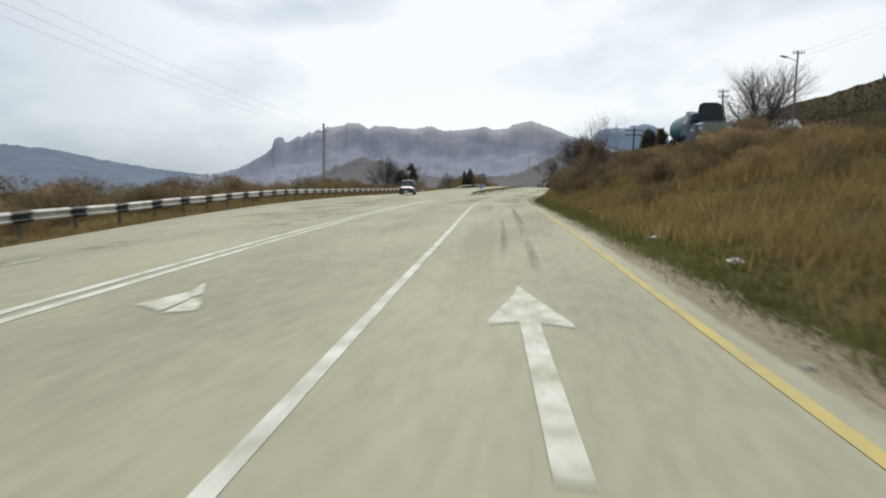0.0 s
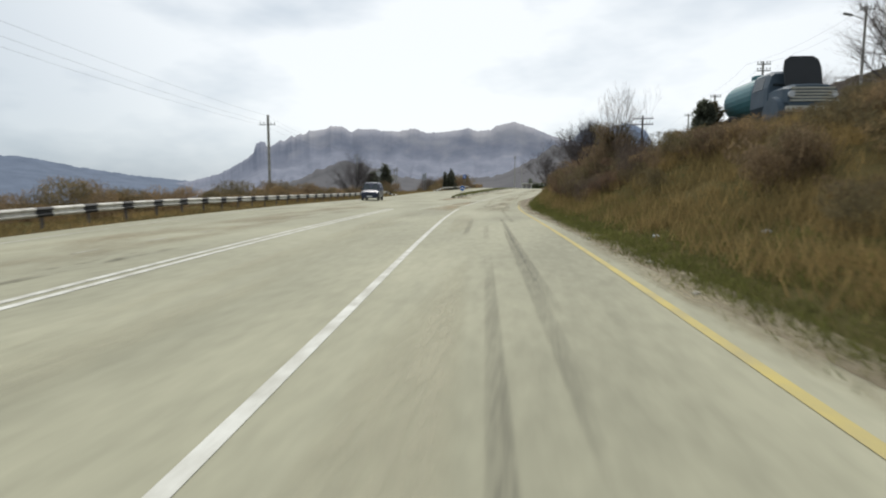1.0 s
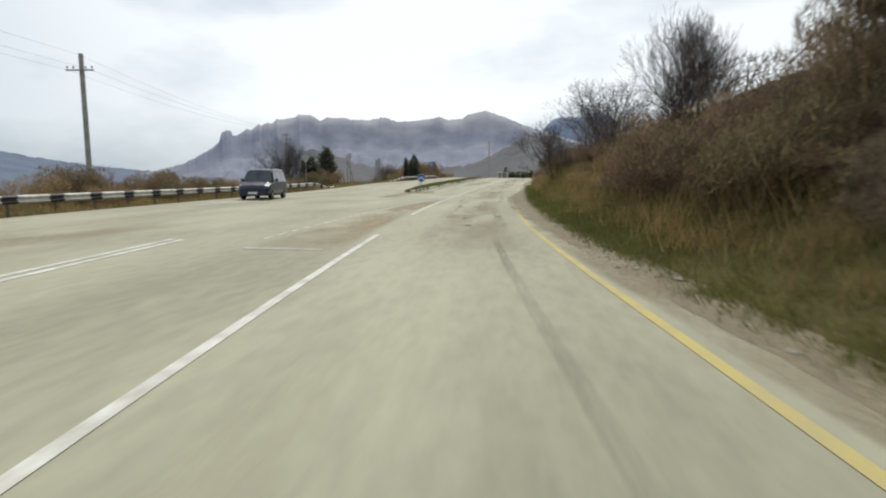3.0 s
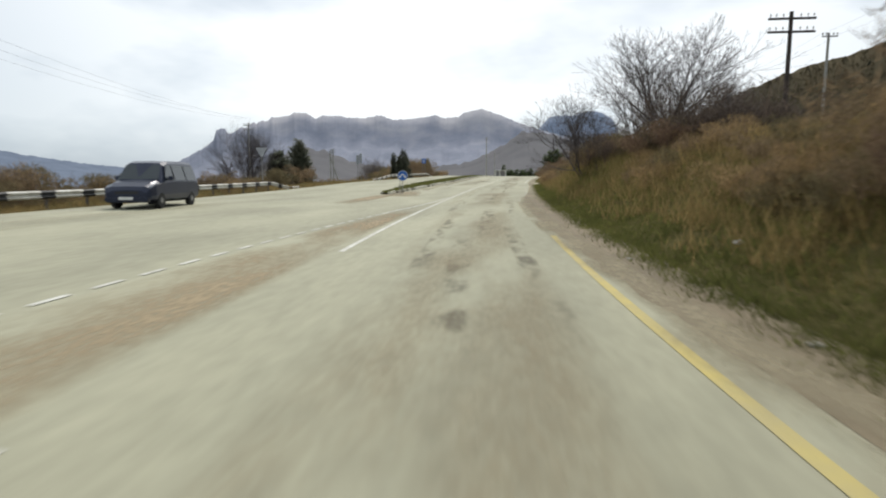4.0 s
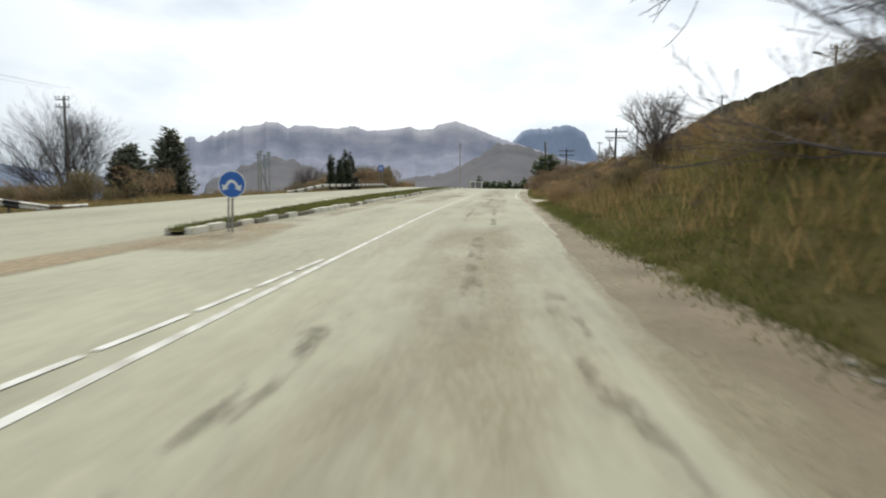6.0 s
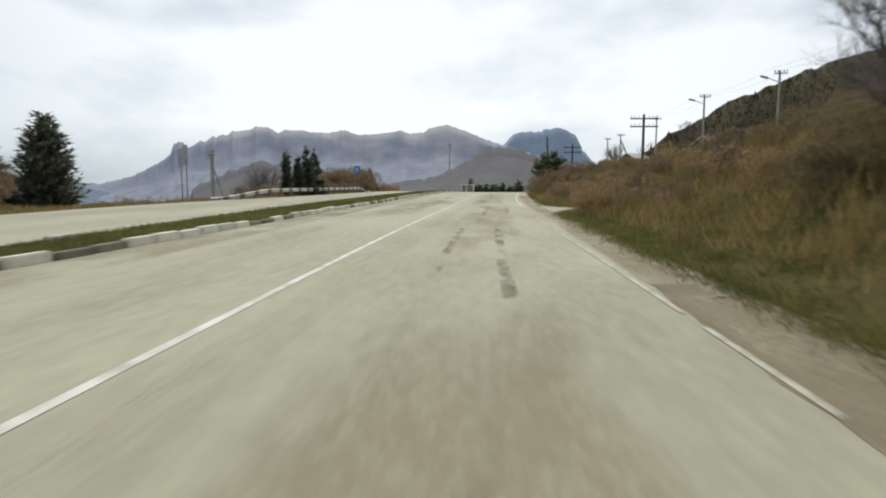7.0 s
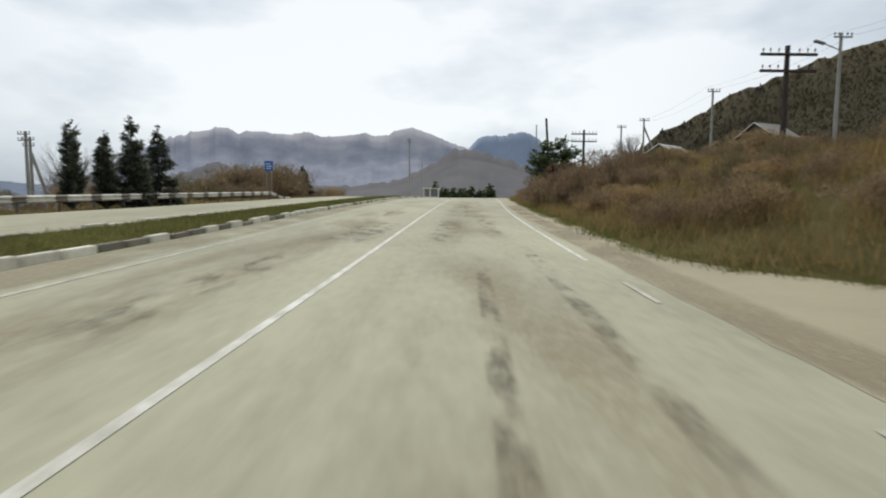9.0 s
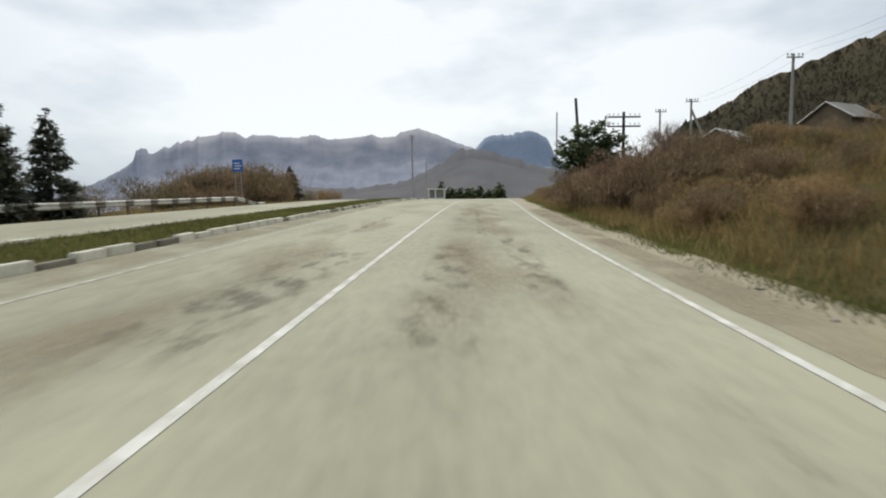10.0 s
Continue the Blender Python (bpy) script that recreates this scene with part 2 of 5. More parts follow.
KERB_BACK = line((86, -4.95), (91.5, -5.0), (97, -5.9), (109, -6.6), (131, -6.3), (150, -6.1), (187, -5.0), (215, -2.4), (300, 11))
BANK = line((-300, 0.0), (-20, 0.008), (0, 0.0114), (30, 0.0156), (60, 0.0165), (90, 0.014), (135, 0.0106), (200, 0.006), (240, 0.0), (500, 0.0))

FAR_BANK = line((-300, 0.0), (100, 0.0), (120, 0.02), (190, 0.02), (212, 0.0), (500, 0.0))


def road_z(x, y):
    """The road's surface: level to the right of the lane line, rising gently to its left."""
    x, y = float(x), float(y)
    over = float(MID(y)) - x
    return float(ROAD_Z(y)) + float(BANK(y)) * min(max(over, 0.0), 22.0) + float(FAR_BANK(y)) * min(max(over - 5.5, 0.0), 8.0)


NOSE, KERB_END = 91.4, 214.0


def GRASS(y):
    """Foot of the bank, with a notch where the dirt track leaves."""
    bump = 2.8 * (np.exp(-((y - 121.0) / 2.5) ** 2) if isinstance(y, np.ndarray) else math.exp(-((y - 121.0) / 2.5) ** 2))
    return GRASS_BASE(y) + bump


def smoothstep(a, b, v):
    if isinstance(v, (float, int)):
        u = min(max((v - a) / (b - a), 0.0), 1.0)
        return u * u * (3 - 2 * u)
    u = np.clip((np.asarray(v, float) - a) / (b - a), 0, 1)
    return u * u * (3 - 2 * u)


BANK_H = line((-100, 3.0), (0, 2.6), (20, 2.7), (36, 2.9), (45, 3.4), (52, 2.4), (60, 2.4), (68, 2.0), (75, 2.0), (83, 2.4), (90, 2.6), (95, 3.0), (110, 2.9), (117, 2.5), (124, 1.8), (131, 2.4), (150, 2.7), (175, 2.8), (220, 2.5), (400, 2))
BANK_W = line((-100, 9), (25, 8.5), (45, 6.5), (65, 4.8), (76, 3.4), (83, 3.0), (90, 3.5), (97, 4.8), (110, 7.5), (200, 8.5))


def rough_noise(x, y, s, seed=0.0):
    return noise.noise(Vector((x / s, y / s, seed)))


def land(x, y):
    """Height of the open ground."""
    x, y = float(x), float(y)
    z, e, g = road_z(x, y), float(LEFT(y)), float(GRASS(y))
    if x > g:
        d = x - g
        top = float(BANK_H(y))
        rise = top * float(smoothstep(0.2, BANK_W(y), d)) + 0.06 * max(0.0, min(d, 60) - 6) + 0.05 * min(d, 1.5)
        rise += 0.35 * rough_noise(x, y, 3.1) * float(smoothstep(1.0, 4, d)) + 0.9 * rough_noise(x, y, 14, 3.0) * float(smoothstep(3, 12, d))
        far = max(0.0, d - 120)
        return z + rise + min(far * 0.16, 26) * 0.8
    if x < e:
        d = e - x
        z -= 0.35 * (1 - smoothstep(15, 45, y)) * smoothstep(0, 2.0, d)
        drop = 0.12 * float(smoothstep(0, 1.0, d)) + 0.22 * max(0.0, d - 3.5) * float(smoothstep(3, 9, d))
        return z - min(drop, 40) + 0.25 * rough_noise(x, y, 4.0) * float(smoothstep(1.5, 4, d))
    return z - 0.07


# one ground sheet from the road out to the horizon
def ground():
    offs = [0, 0.4, 0.9, 1.5, 2.2, 3, 3.9, 4.9, 6, 7.2, 8.6, 10.2, 12, 14.5, 18, 23, 30, 40, 55, 80, 120, 180, 280, 450, 800, 1500, 2600, 4300]
    ys = list(np.concatenate([[-4300, -2500, -1200, -500, -200, -100, -60], np.arange(-40, 240, 1.5), [245, 252, 262, 275, 292, 315, 350, 400, 480, 600, 800, 1100, 1600, 2400, 4300]]))
    verts, faces = [], []
    for y in ys:
        yy = min(max(y, -300), 500)
        e, g = float(LEFT(yy)), float(GRASS(yy))
        row = [(e - d, y) for d in offs[::-1]] + [(e + (g - e) * k / 5, y) for k in range(1, 5)] + [(g + d, y) for d in offs]
        verts += [(x, y, land(x, yy)) for x, y in row]
    w = 2 * len(offs) + 4
    for i in range(len(ys) - 1):
        for k in range(w - 1):
            a = i * w + k
            faces.append((a, a + 1, a + w + 1, a + w))
    return tagged(new("ground", mesh_of("ground", verts, faces, TURF, True)), "dry brown turf with green patches beside the road", "ground", kind="structure")


ground()


def ribbon(name, left, right, y0, y1, lift, material, step=1.0, thick=0.0, across=1):
    ys = np.linspace(y0, y1, max(2, int(round((y1 - y0) / step)) + 1))
    verts, faces = [], []
    w = across + 1
    for y in ys:
        a, b = float(left(y)), float(right(y))
        verts += [(x, y, road_z(x, y) + lift) for x in (a + (b - a) * k / across for k in range(w))]
    for i in range(len(ys) - 1):
        for k in range(across):
            a = i * w + k
            faces.append((a, a + 1, a + w + 1, a + w))
    me = mesh_of(name, verts, faces, material)
    uv = me.uv_layers.new(name="along").data
    for loop in me.loops:
        i, k = divmod(loop.vertex_index, w)
        uv[loop.index].uv = (k / across, i / (len(ys) - 1))
    return new(name, me)


def shifted(f, d):
    return lambda y: f(y) + d


# pavement, dirt strip, markings
tagged(ribbon("road", LEFT, EDGE, -290, 490, 0.0, ASPHALT, 1.0, across=24), "pale worn asphalt road with dust and dark tyre tracks", "road", kind="structure")
def ragged(y):
    """The crumbling rim of the asphalt."""
    y = float(y)
    return float(EDGE(y)) - 0.12 + 0.10 * rough_noise(0, y, 0.9, 5.0) + 0.05 * rough_noise(0, y, 3.7, 8.0)


tagged(ribbon("verge", ragged, shifted(GRASS, 0.45), -120, 98, 0.004, DIRT, 0.3), "bare brown earth strip beside the asphalt", "verge", kind="structure")
tagged(ribbon("verge", ragged, shifted(GRASS, 0.45), 98, 300, 0.004, TRACK, 0.4), "pale dusty strip beside the asphalt where a dirt track joins", "verge", kind="structure")


def stripe(name, centre, y0, y1, width, material, label, lift=0.006):
    return tagged(ribbon(name, shifted(centre, -width / 2), shifted(centre, width / 2), y0, y1, lift, material, 0.8), label, "road marking", kind="structure")


stripe("line_marking", MID, -60, 55.8, 0.125, WHITE, "solid white lane line painted on the road")
stripe("line_marking", MID, 63.3, 230, 0.11, WHITE, "solid white lane line painted on the road")
stripe("line_marking", shifted(DOUBLE, -0.13), -60, 53.5, 0.125, WHITE, "one stripe of a double white centre line")
stripe("line_marking", shifted(DOUBLE, 0.13), -60, 53.5, 0.125, WHITE, "one stripe of a double white centre line")
stripe("line_marking", RIGHT, -60, 66.5, 0.125, YELLOW, "yellow edge line painted along the road")
for y0, y1 in ((70.1, 70.8), (93.5, 95.6), (96.2, 99.4), (99.6, 103.4), (103.8, 106.1), (106.4, 108.0), (108.6, 111.2), (112.4, 113.1), (116, 117.4), (121, 122.5)):
    stripe("line_marking", RIGHT, y0, y1, 0.075, FADED, "remnant of a worn white edge line", 0.0095)
stripe("line_marking", RIGHT, 125, 230, 0.1, WHITE, "white edge line along the road")


# ---- distant mountains ----
HUB = Vector((3.0, 65.0, 0.0))


def range_of(name, skyline, r_foot, r_top, r_back, material, label, cliff=0.35, rugged=1.0, steps=260, rings=26, far=1.0, teeth=1.0, broad=3.5):
    """A mountain range round the hub: skyline gives (azimuth to the right of +y, height) along its crest."""
    az = np.linspace(skyline[0][0], skyline[-1][0], steps)
    top = np.interp(az, [s[0] for s in skyline], [s[1] for s in skyline])
    span = max(3, int(broad * steps / (skyline[-1][0] - skyline[0][0])) | 1)
    low = np.convolve(np.pad(top, span // 2, "edge"), np.hanning(span + 2)[1:-1] / np.hanning(span + 2).sum(), "valid")
    verts, faces = [], []
    radii = list(np.linspace(r_foot, r_top, rings)) + [r_back]
    for i, a in enumerate(az):
        top_i = top[i] + teeth * rugged * 9 * rough_noise(a * 30, 0, 24, 7.0) + teeth * rugged * 12 * rough_noise(a * 30, 0, 8, 2.0) * (0.25 if name.startswith("hill") else 1.0)
        edge = min(1.0, i / 6, (steps - 1 - i) / 6)
        for j, r in enumerate(radii):
            u = (r - r_foot) / (r_top - r_foot)
            if j == rings:
                h = 0.0
            elif u < 1 - cliff * 0.35:
                h = (1 - cliff) * (u / (1 - cliff * 0.35)) ** 1.35
            else:
                v = (u - (1 - cliff * 0.35)) / (cliff * 0.35)
                h = 1 - cliff + cliff * v
            x, y = HUB.x + far * r * math.sin(radians(a)), HUB.y + far * r * math.cos(radians(a))
            spur = rugged * 0.09 * top_i * rough_noise(a * 40, r * 0.3, 60, 4.0) * math.sin(math.pi * min(1, u * 0.98))
            gully = rugged * 0.03 * top_i * rough_noise(a * 40, r * 0.16, 24, 9.0) * math.sin(math.pi * min(1, u * 0.97))
            crest = max(0.0, (h - (1 - cliff)) / cliff)
            form = low[i] + (top_i - low[i]) * crest ** 0.7
            verts.append((x, y, far * (-45 + (form + 45) * h * max(edge, 0.0) + spur + gully)))
    w = len(radii)
    for i in range(steps - 1):
        for j in range(w - 1):
            a = i * w + j
            faces.append((a, a + w, a + w + 1, a + 1))
    return tagged(new(name, mesh_of(name, verts, faces, material, True)), label, "mountain", kind="structure")


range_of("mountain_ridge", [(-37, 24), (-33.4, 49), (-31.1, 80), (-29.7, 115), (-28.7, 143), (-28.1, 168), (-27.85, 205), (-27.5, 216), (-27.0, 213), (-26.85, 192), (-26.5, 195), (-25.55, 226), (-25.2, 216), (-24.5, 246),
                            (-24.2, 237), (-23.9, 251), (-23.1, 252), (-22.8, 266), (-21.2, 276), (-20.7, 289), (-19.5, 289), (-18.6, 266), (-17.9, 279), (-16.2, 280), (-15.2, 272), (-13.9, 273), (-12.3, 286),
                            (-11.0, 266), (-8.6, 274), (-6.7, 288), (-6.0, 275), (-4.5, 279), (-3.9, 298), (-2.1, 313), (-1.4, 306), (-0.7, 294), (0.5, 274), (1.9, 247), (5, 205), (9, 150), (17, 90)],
         1300, 2500, 3100, HAZED_ROCK, "haze-tinted grey limestone mountain with a cliff band along its crest", cliff=0.42, far=1.55, steps=560, teeth=0.35)
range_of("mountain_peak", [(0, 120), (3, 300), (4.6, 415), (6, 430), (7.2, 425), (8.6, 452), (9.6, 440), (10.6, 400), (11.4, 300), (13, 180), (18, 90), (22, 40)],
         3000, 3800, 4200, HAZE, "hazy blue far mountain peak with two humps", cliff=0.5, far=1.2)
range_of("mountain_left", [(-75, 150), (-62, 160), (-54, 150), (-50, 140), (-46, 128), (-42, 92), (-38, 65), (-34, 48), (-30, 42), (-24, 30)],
         1500, 2600, 3300, HAZED_RIDGE, "hazy blue wooded ridge far across the valley", cliff=0.1, rugged=0.4, far=1.55)
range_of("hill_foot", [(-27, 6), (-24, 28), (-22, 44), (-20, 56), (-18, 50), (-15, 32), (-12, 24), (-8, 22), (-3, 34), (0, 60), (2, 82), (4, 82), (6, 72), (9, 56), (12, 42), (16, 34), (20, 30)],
         360, 950, 1300, HAZED_FOOT, "brown wooded foothill below the mountain, greyed by painted haze", cliff=0.1, rugged=0.6)
range_of("hill_right", [(10, 2), (13, 9), (15, 14), (16.7, 19), (18, 20.5), (19.5, 23.5), (21, 27), (22.7, 28.8), (24.4, 31), (26, 33.5), (28, 35.5), (30.5, 37), (33, 39.5), (36, 42), (48, 44), (60, 43), (80, 40), (95, 30)],
         100, 195, 300, WOODS, "brown wooded hillside above the road", cliff=0.1, rugged=0.12)


# ---- guard rails ----
def beam_mesh(name, length, material):
    """One stretch of W-shaped beam along +y, its middle at z = 0."""
    prof = [(0.0, -0.155), (0.05, -0.135), (0.08, -0.10), (0.08, -0.07), (0.02, -0.03), (0.02, 0.03), (0.08, 0.07), (0.08, 0.10), (0.05, 0.135), (0.0, 0.155)]
    verts = [(x - s, y, z) for y in (0, length) for s in (0, 0.012) for x, z in prof]
    n = len(prof)
    faces = []
    for k in range(n - 1):
        faces += [(k, k + 1, 2 * n + k + 1, 2 * n + k), (n + k, 3 * n + k, 3 * n + k + 1, n + k + 1)]
    for e in (0, 2 * n):
        faces += [(e + k, e + n + k, e + n + k + 1, e + k + 1) for k in range(n - 1)]
    faces += [(0, 2 * n, 3 * n, n), (n - 1, 2 * n - 1, 4 * n - 1, 3 * n - 1)]
    return mesh_of(name, verts, faces, material)


WHITE_BEAM, DARK_BEAM = 1.55, 0.75
RAIL_R = mat("rail_rusty_paint", (0.22, 0.19, 0.15), (0.12, 0.10, 0.08), scale=2, fine=18, rough=0.7)
beam_r = beam_mesh("beam", DARK_BEAM, RAIL_R)
beam_w, beam_b = beam_mesh("beam", WHITE_BEAM, RAIL_W), beam_mesh("beam", DARK_BEAM, RAIL_B)


POST_STEEL = mat("rusty_post", (0.16, 0.145, 0.125), (0.09, 0.08, 0.07), scale=3, fine=25)


def post_mesh():
    bm = bmesh.new()
    box(bm, -0.11, -0.02, -0.035, 0.035, -0.2, 0.76, 0.01)
    box(bm, -0.02, 0.0, -0.09, 0.09, 0.5, 0.74, 0.004)
    me = bpy.data.meshes.new("post")
    bm.to_mesh(me)
    bm.free()
    me.materials.append(POST_STEEL)
    return me


rail_post = post_mesh()


def guardrail(track, y0, y1, label, drop_start=False, drop_end=False, dark=None):
    ob = thing("guardrail", pose(0, 0, 0), label, "guard rail", "guard rails", "structure")
    y, k, at_post = y0, 0, 0.0
    while y < y1:
        length = WHITE_BEAM if k % 2 == 0 else DARK_BEAM
        a = Vector((float(track(y)), y, 0))
        way = (Vector((float(track(y + 0.5)), y + 0.5, 0)) - a).normalized()
        b = a + way * length
        za, zb = (land(p.x, p.y) + 0.60 for p in (a, b))
        if drop_start:
            za -= 0.5 * (1 - float(smoothstep(y0, y0 + 10, a.y)))
            zb -= 0.5 * (1 - float(smoothstep(y0, y0 + 10, b.y)))
        if drop_end:
            za -= 0.55 * float(smoothstep(y1 - 5, y1, a.y))
            zb -= 0.55 * float(smoothstep(y1 - 5, y1, b.y))
        yaw = math.degrees(math.atan2(-way.x, way.y))
        m = pose(a.x, a.y, za, math.degrees(math.atan2(zb - za, length)), 0, yaw)
        piece("beam", beam_w if k % 2 == 0 else dark or beam_b, ob, m)
        if k % 2:
            c = (a + b) / 2
            piece("post", rail_post, ob, pose(c.x, c.y, (za + zb) / 2 - 0.60, 0, 0, yaw))
        y, k = b.y, k + 1
    return ob


RAIL = line((-300, 37), (-20, -1.1), (10, -4.5), (20, -7.1), (36, -10.0), (57, -13.0), (75, -14.3), (97, -15.4), (112, -15.1), (130, -13.2), (150, -12.3), (177, -11.8), (215, -9.6), (300, 1))
guardrail(RAIL, -4, 101, "striped black and white steel guard rail along the drop", drop_end=True)
guardrail(RAIL, 125, 171, "weathered steel guard rail past the junction", drop_start=True, drop_end=True, dark=beam_r)


# ---- median with kerb stones ----
def stone_mesh(material):
    bm = bmesh.new()
    box(bm, -0.09, 0.09, 0.012, 0.988, -0.12, 0.19, 0.018)
    me = bpy.data.meshes.new("kerb_stone")
    bm.to_mesh(me)
    bm.free()
    me.materials.append(material)
    return me


stone_w, stone_d = stone_mesh(KERB_W), stone_mesh(KERB_D)
median = thing("median", pose(0, 0, 0), "narrow grassy median between painted kerb stones", "median", kind="structure")
rng = random.Random(4)
for track in (KERB, KERB_BACK):
    y, k = NOSE, 0
    while y < KERB_END:
        x, x2 = float(track(y)), float(track(y + 1))
        yaw = math.degrees(math.atan2(x - x2, 1))
        tilt = math.degrees(math.atan2(float(ROAD_Z(y + 1) - ROAD_Z(y)), 1))
        light = rng.random() < (0.7 if track is KERB else 0.3)
        piece("kerb_stone", stone_w if light else stone_d, median, pose(x + rng.uniform(-0.02, 0.02), y, road_z(x, y) + rng.uniform(-0.03, 0.015) - (0.0 if light else 0.05), tilt, 0, yaw + rng.uniform(-1.2, 1.2)))
        y, k = y + math.cos(radians(yaw)), k + 1
soil = ribbon("turf", shifted(KERB_BACK, 0.05), shifted(KERB, -0.05), NOSE - 0.3, KERB_END, 0.10, TURF)
soil.parent = median


# ---- poles ----
def telegraph_pole(x, y, top, label, arms=2, twin=False, height=None, turn=0.0, lean=0.0):
    base = land(x, y)
    h = height or top - base
    ob = thing("telegraph_pole", pose(x, y, top - h, 0, lean, turn), label, "utility pole", "telegraph poles")
    for dx in ((-0.35, 0.35) if twin else (0.0,)):
        bm = bmesh.new()
        tube(bm, (dx, 0, -0.5), (dx, 0, h), 0.12, 0.09, 10)
        part("pole", bm, TIMBER, ob)
    for k in range(arms):
        z = h - 0.35 - 0.62 * k
        bm = bmesh.new()
        box(bm, -1.1, 1.1, -0.15, -0.06, z - 0.05, z + 0.05, 0.01)
        arm = part("crossarm", bm, TIMBER, ob)
        for q in (-1.0, -0.72, -0.4, 0.4, 0.72, 1.0):
            bm = bmesh.new()
            lathe(bm, [(0.012, 0), (0.012, 0.07), (0.036, 0.08), (0.04, 0.11), (0.026, 0.135), (0.033, 0.155), (0.015, 0.18)], 8, Matrix.Translation((q, -0.11, z + 0.06)))
            part("insulator", bm, CERAMIC, arm)
    return ob


def concrete_pole(x, y, top, label, lamp=0.0, arms=1, below=0.25, height=None, turn=0.0, brace=0.0, thick=0.115, material=None, reach=0.5):
    base = land(x, y)
    h = height or top - base
    ob = thing("concrete_pole", pose(x, y, top - h, 0, 0, turn), label, "utility pole", "concrete poles")
    bm = bmesh.new()
    tube(bm, (0, 0, -0.5), (0, 0, h), thick, thick * 0.7, 8)
    part("pole", bm, material or CONCRETE, ob)
    for k in range(arms):
        z = h - below - 0.5 * k
        bm = bmesh.new()
        box(bm, -reach, reach, -0.14 - thick / 2, -0.07 - thick / 2, z - 0.04, z + 0.04, 0.008)
        arm = part("crossarm", bm, STEEL, ob)
        for q in (-0.9 * reach, -0.44 * reach, 0.44 * reach, 0.9 * reach):
            bm = bmesh.new()
            lathe(bm, [(0.014, 0), (0.014, 0.08), (0.05, 0.09), (0.056, 0.15), (0.03, 0.2)], 8, Matrix.Translation((q, -0.105 - thick / 2, z + 0.035)))
            part("insulator", bm, CERAMIC, arm)
    if lamp:
        bm = bmesh.new()
        tube(bm, (0, 0, h - 0.9), (-0.9 * lamp, 0, h - 0.55), 0.03, 0.03, 8)
        part("bracket", bm, STEEL, ob)
        bm = bmesh.new()
        box(bm, -0.32, 0.32, -0.11, 0.11, -0.06, 0.07, 0.04, pose(-1.15 * lamp, 0, h - 0.5, 0, 14 * lamp, 0))
        part("lamp_head", bm, STEEL, ob, "grey street lamp head")
    if brace:
        bm = bmesh.new()
        tube(bm, (0, 0, h * 0.86), (brace, 0, -0.4), thick * 0.8, thick * 0.9, 8)
        part("brace", bm, CONCRETE, ob)
    return ob



concrete_pole(-22.0, 74.2, 8.75, "slim concrete power pole with a crossarm beyond the rail", height=13.5, arms=1, below=1.0, turn=5, thick=0.19, reach=0.85)
telegraph_pole(16.9, 83.3, 9.2, "dark timber telegraph pole with two crossarms on the bank")
telegraph_pole(16.6, 136.1, 7.9, "dark timber telegraph pole with two crossarms above the dirt track")
telegraph_pole(15.8, 162.1, 7.9, "dark timber telegraph pole with two crossarms beyond the pine")
concrete_pole(28.0, 63.5, 13.8, "concrete street lamp pole with a single lamp", lamp=1, arms=1)
concrete_pole(23.1, 67.8, 11.2, "braced concrete power pole with crossarms", arms=2, brace=1.6)
concrete_pole(23.0, 79.3, 10.6, "concrete power pole with a short crossarm on the bank")
concrete_pole(24.3, 94.0, 10.7, "concrete power pole with a short crossarm on the bank")
concrete_pole(25.4, 116, 10.9, "concrete street lamp pole with a single lamp", lamp=1)
concrete_pole(26.4, 135.0, 11.0, "concrete street lamp pole with a single lamp", lamp=1)
concrete_pole(24.7, 144.5, 10.9, "concrete street lamp pole with a single lamp", lamp=1)
concrete_pole(25.1, 158.9, 10.8, "concrete power pole with a short crossarm on the bank")
concrete_pole(23.4, 175.3, 10.1, "concrete power pole with a short crossarm on the bank")
concrete_pole(23.9, 170.1, 10.1, "braced concrete power pole", brace=2.4)
concrete_pole(-25.6, 115.0, 7.5, "concrete power pole standing among the trees by the junction", arms=2)
concrete_pole(-29.6, 160.1, 7.2, "concrete power pole with crossarms beyond the firs", arms=2, thick=0.16)
concrete_pole(-30.9, 162.4, 7.0, "braced concrete power pole beyond the firs", arms=2, brace=2.6, thick=0.16)
concrete_pole(-1.9, 232, 14.6, "tall concrete power pole beyond the brow of the road", arms=2, thick=0.2)
concrete_pole(0.6, 238, 10.3, "concrete street lamp pole beyond the brow of the road", lamp=-1, arms=0)
telegraph_pole(13.1, 162.4, 8.9, "leaning dark pole with a lamp behind the pine", arms=0, lean=-4)
concrete_pole(15.2, 180.9, 10.8, "thin concrete pole behind the pine", arms=0, thick=0.09)


# ---- vegetation ----
def soup(name, tris, material):
    """A mesh of loose triangles from an array (n, 3, 3)."""
    tris = np.asarray(tris, np.float32).reshape(-1, 3)
    n = len(tris) // 3
    me = bpy.data.meshes.new(name)
    me.vertices.add(3 * n)
    me.loops.add(3 * n)
    me.polygons.add(n)
    me.vertices.foreach_set("co", tris.ravel())
    me.loops.foreach_set("vertex_index", np.arange(3 * n, dtype=np.int32))
    me.polygons.foreach_set("loop_start", np.arange(0, 3 * n, 3, dtype=np.int32))
    me.polygons.foreach_set("loop_total", np.full(n, 3, dtype=np.int32))
    me.update(calc_edges=True)
    me.materials.append(material)
    return me


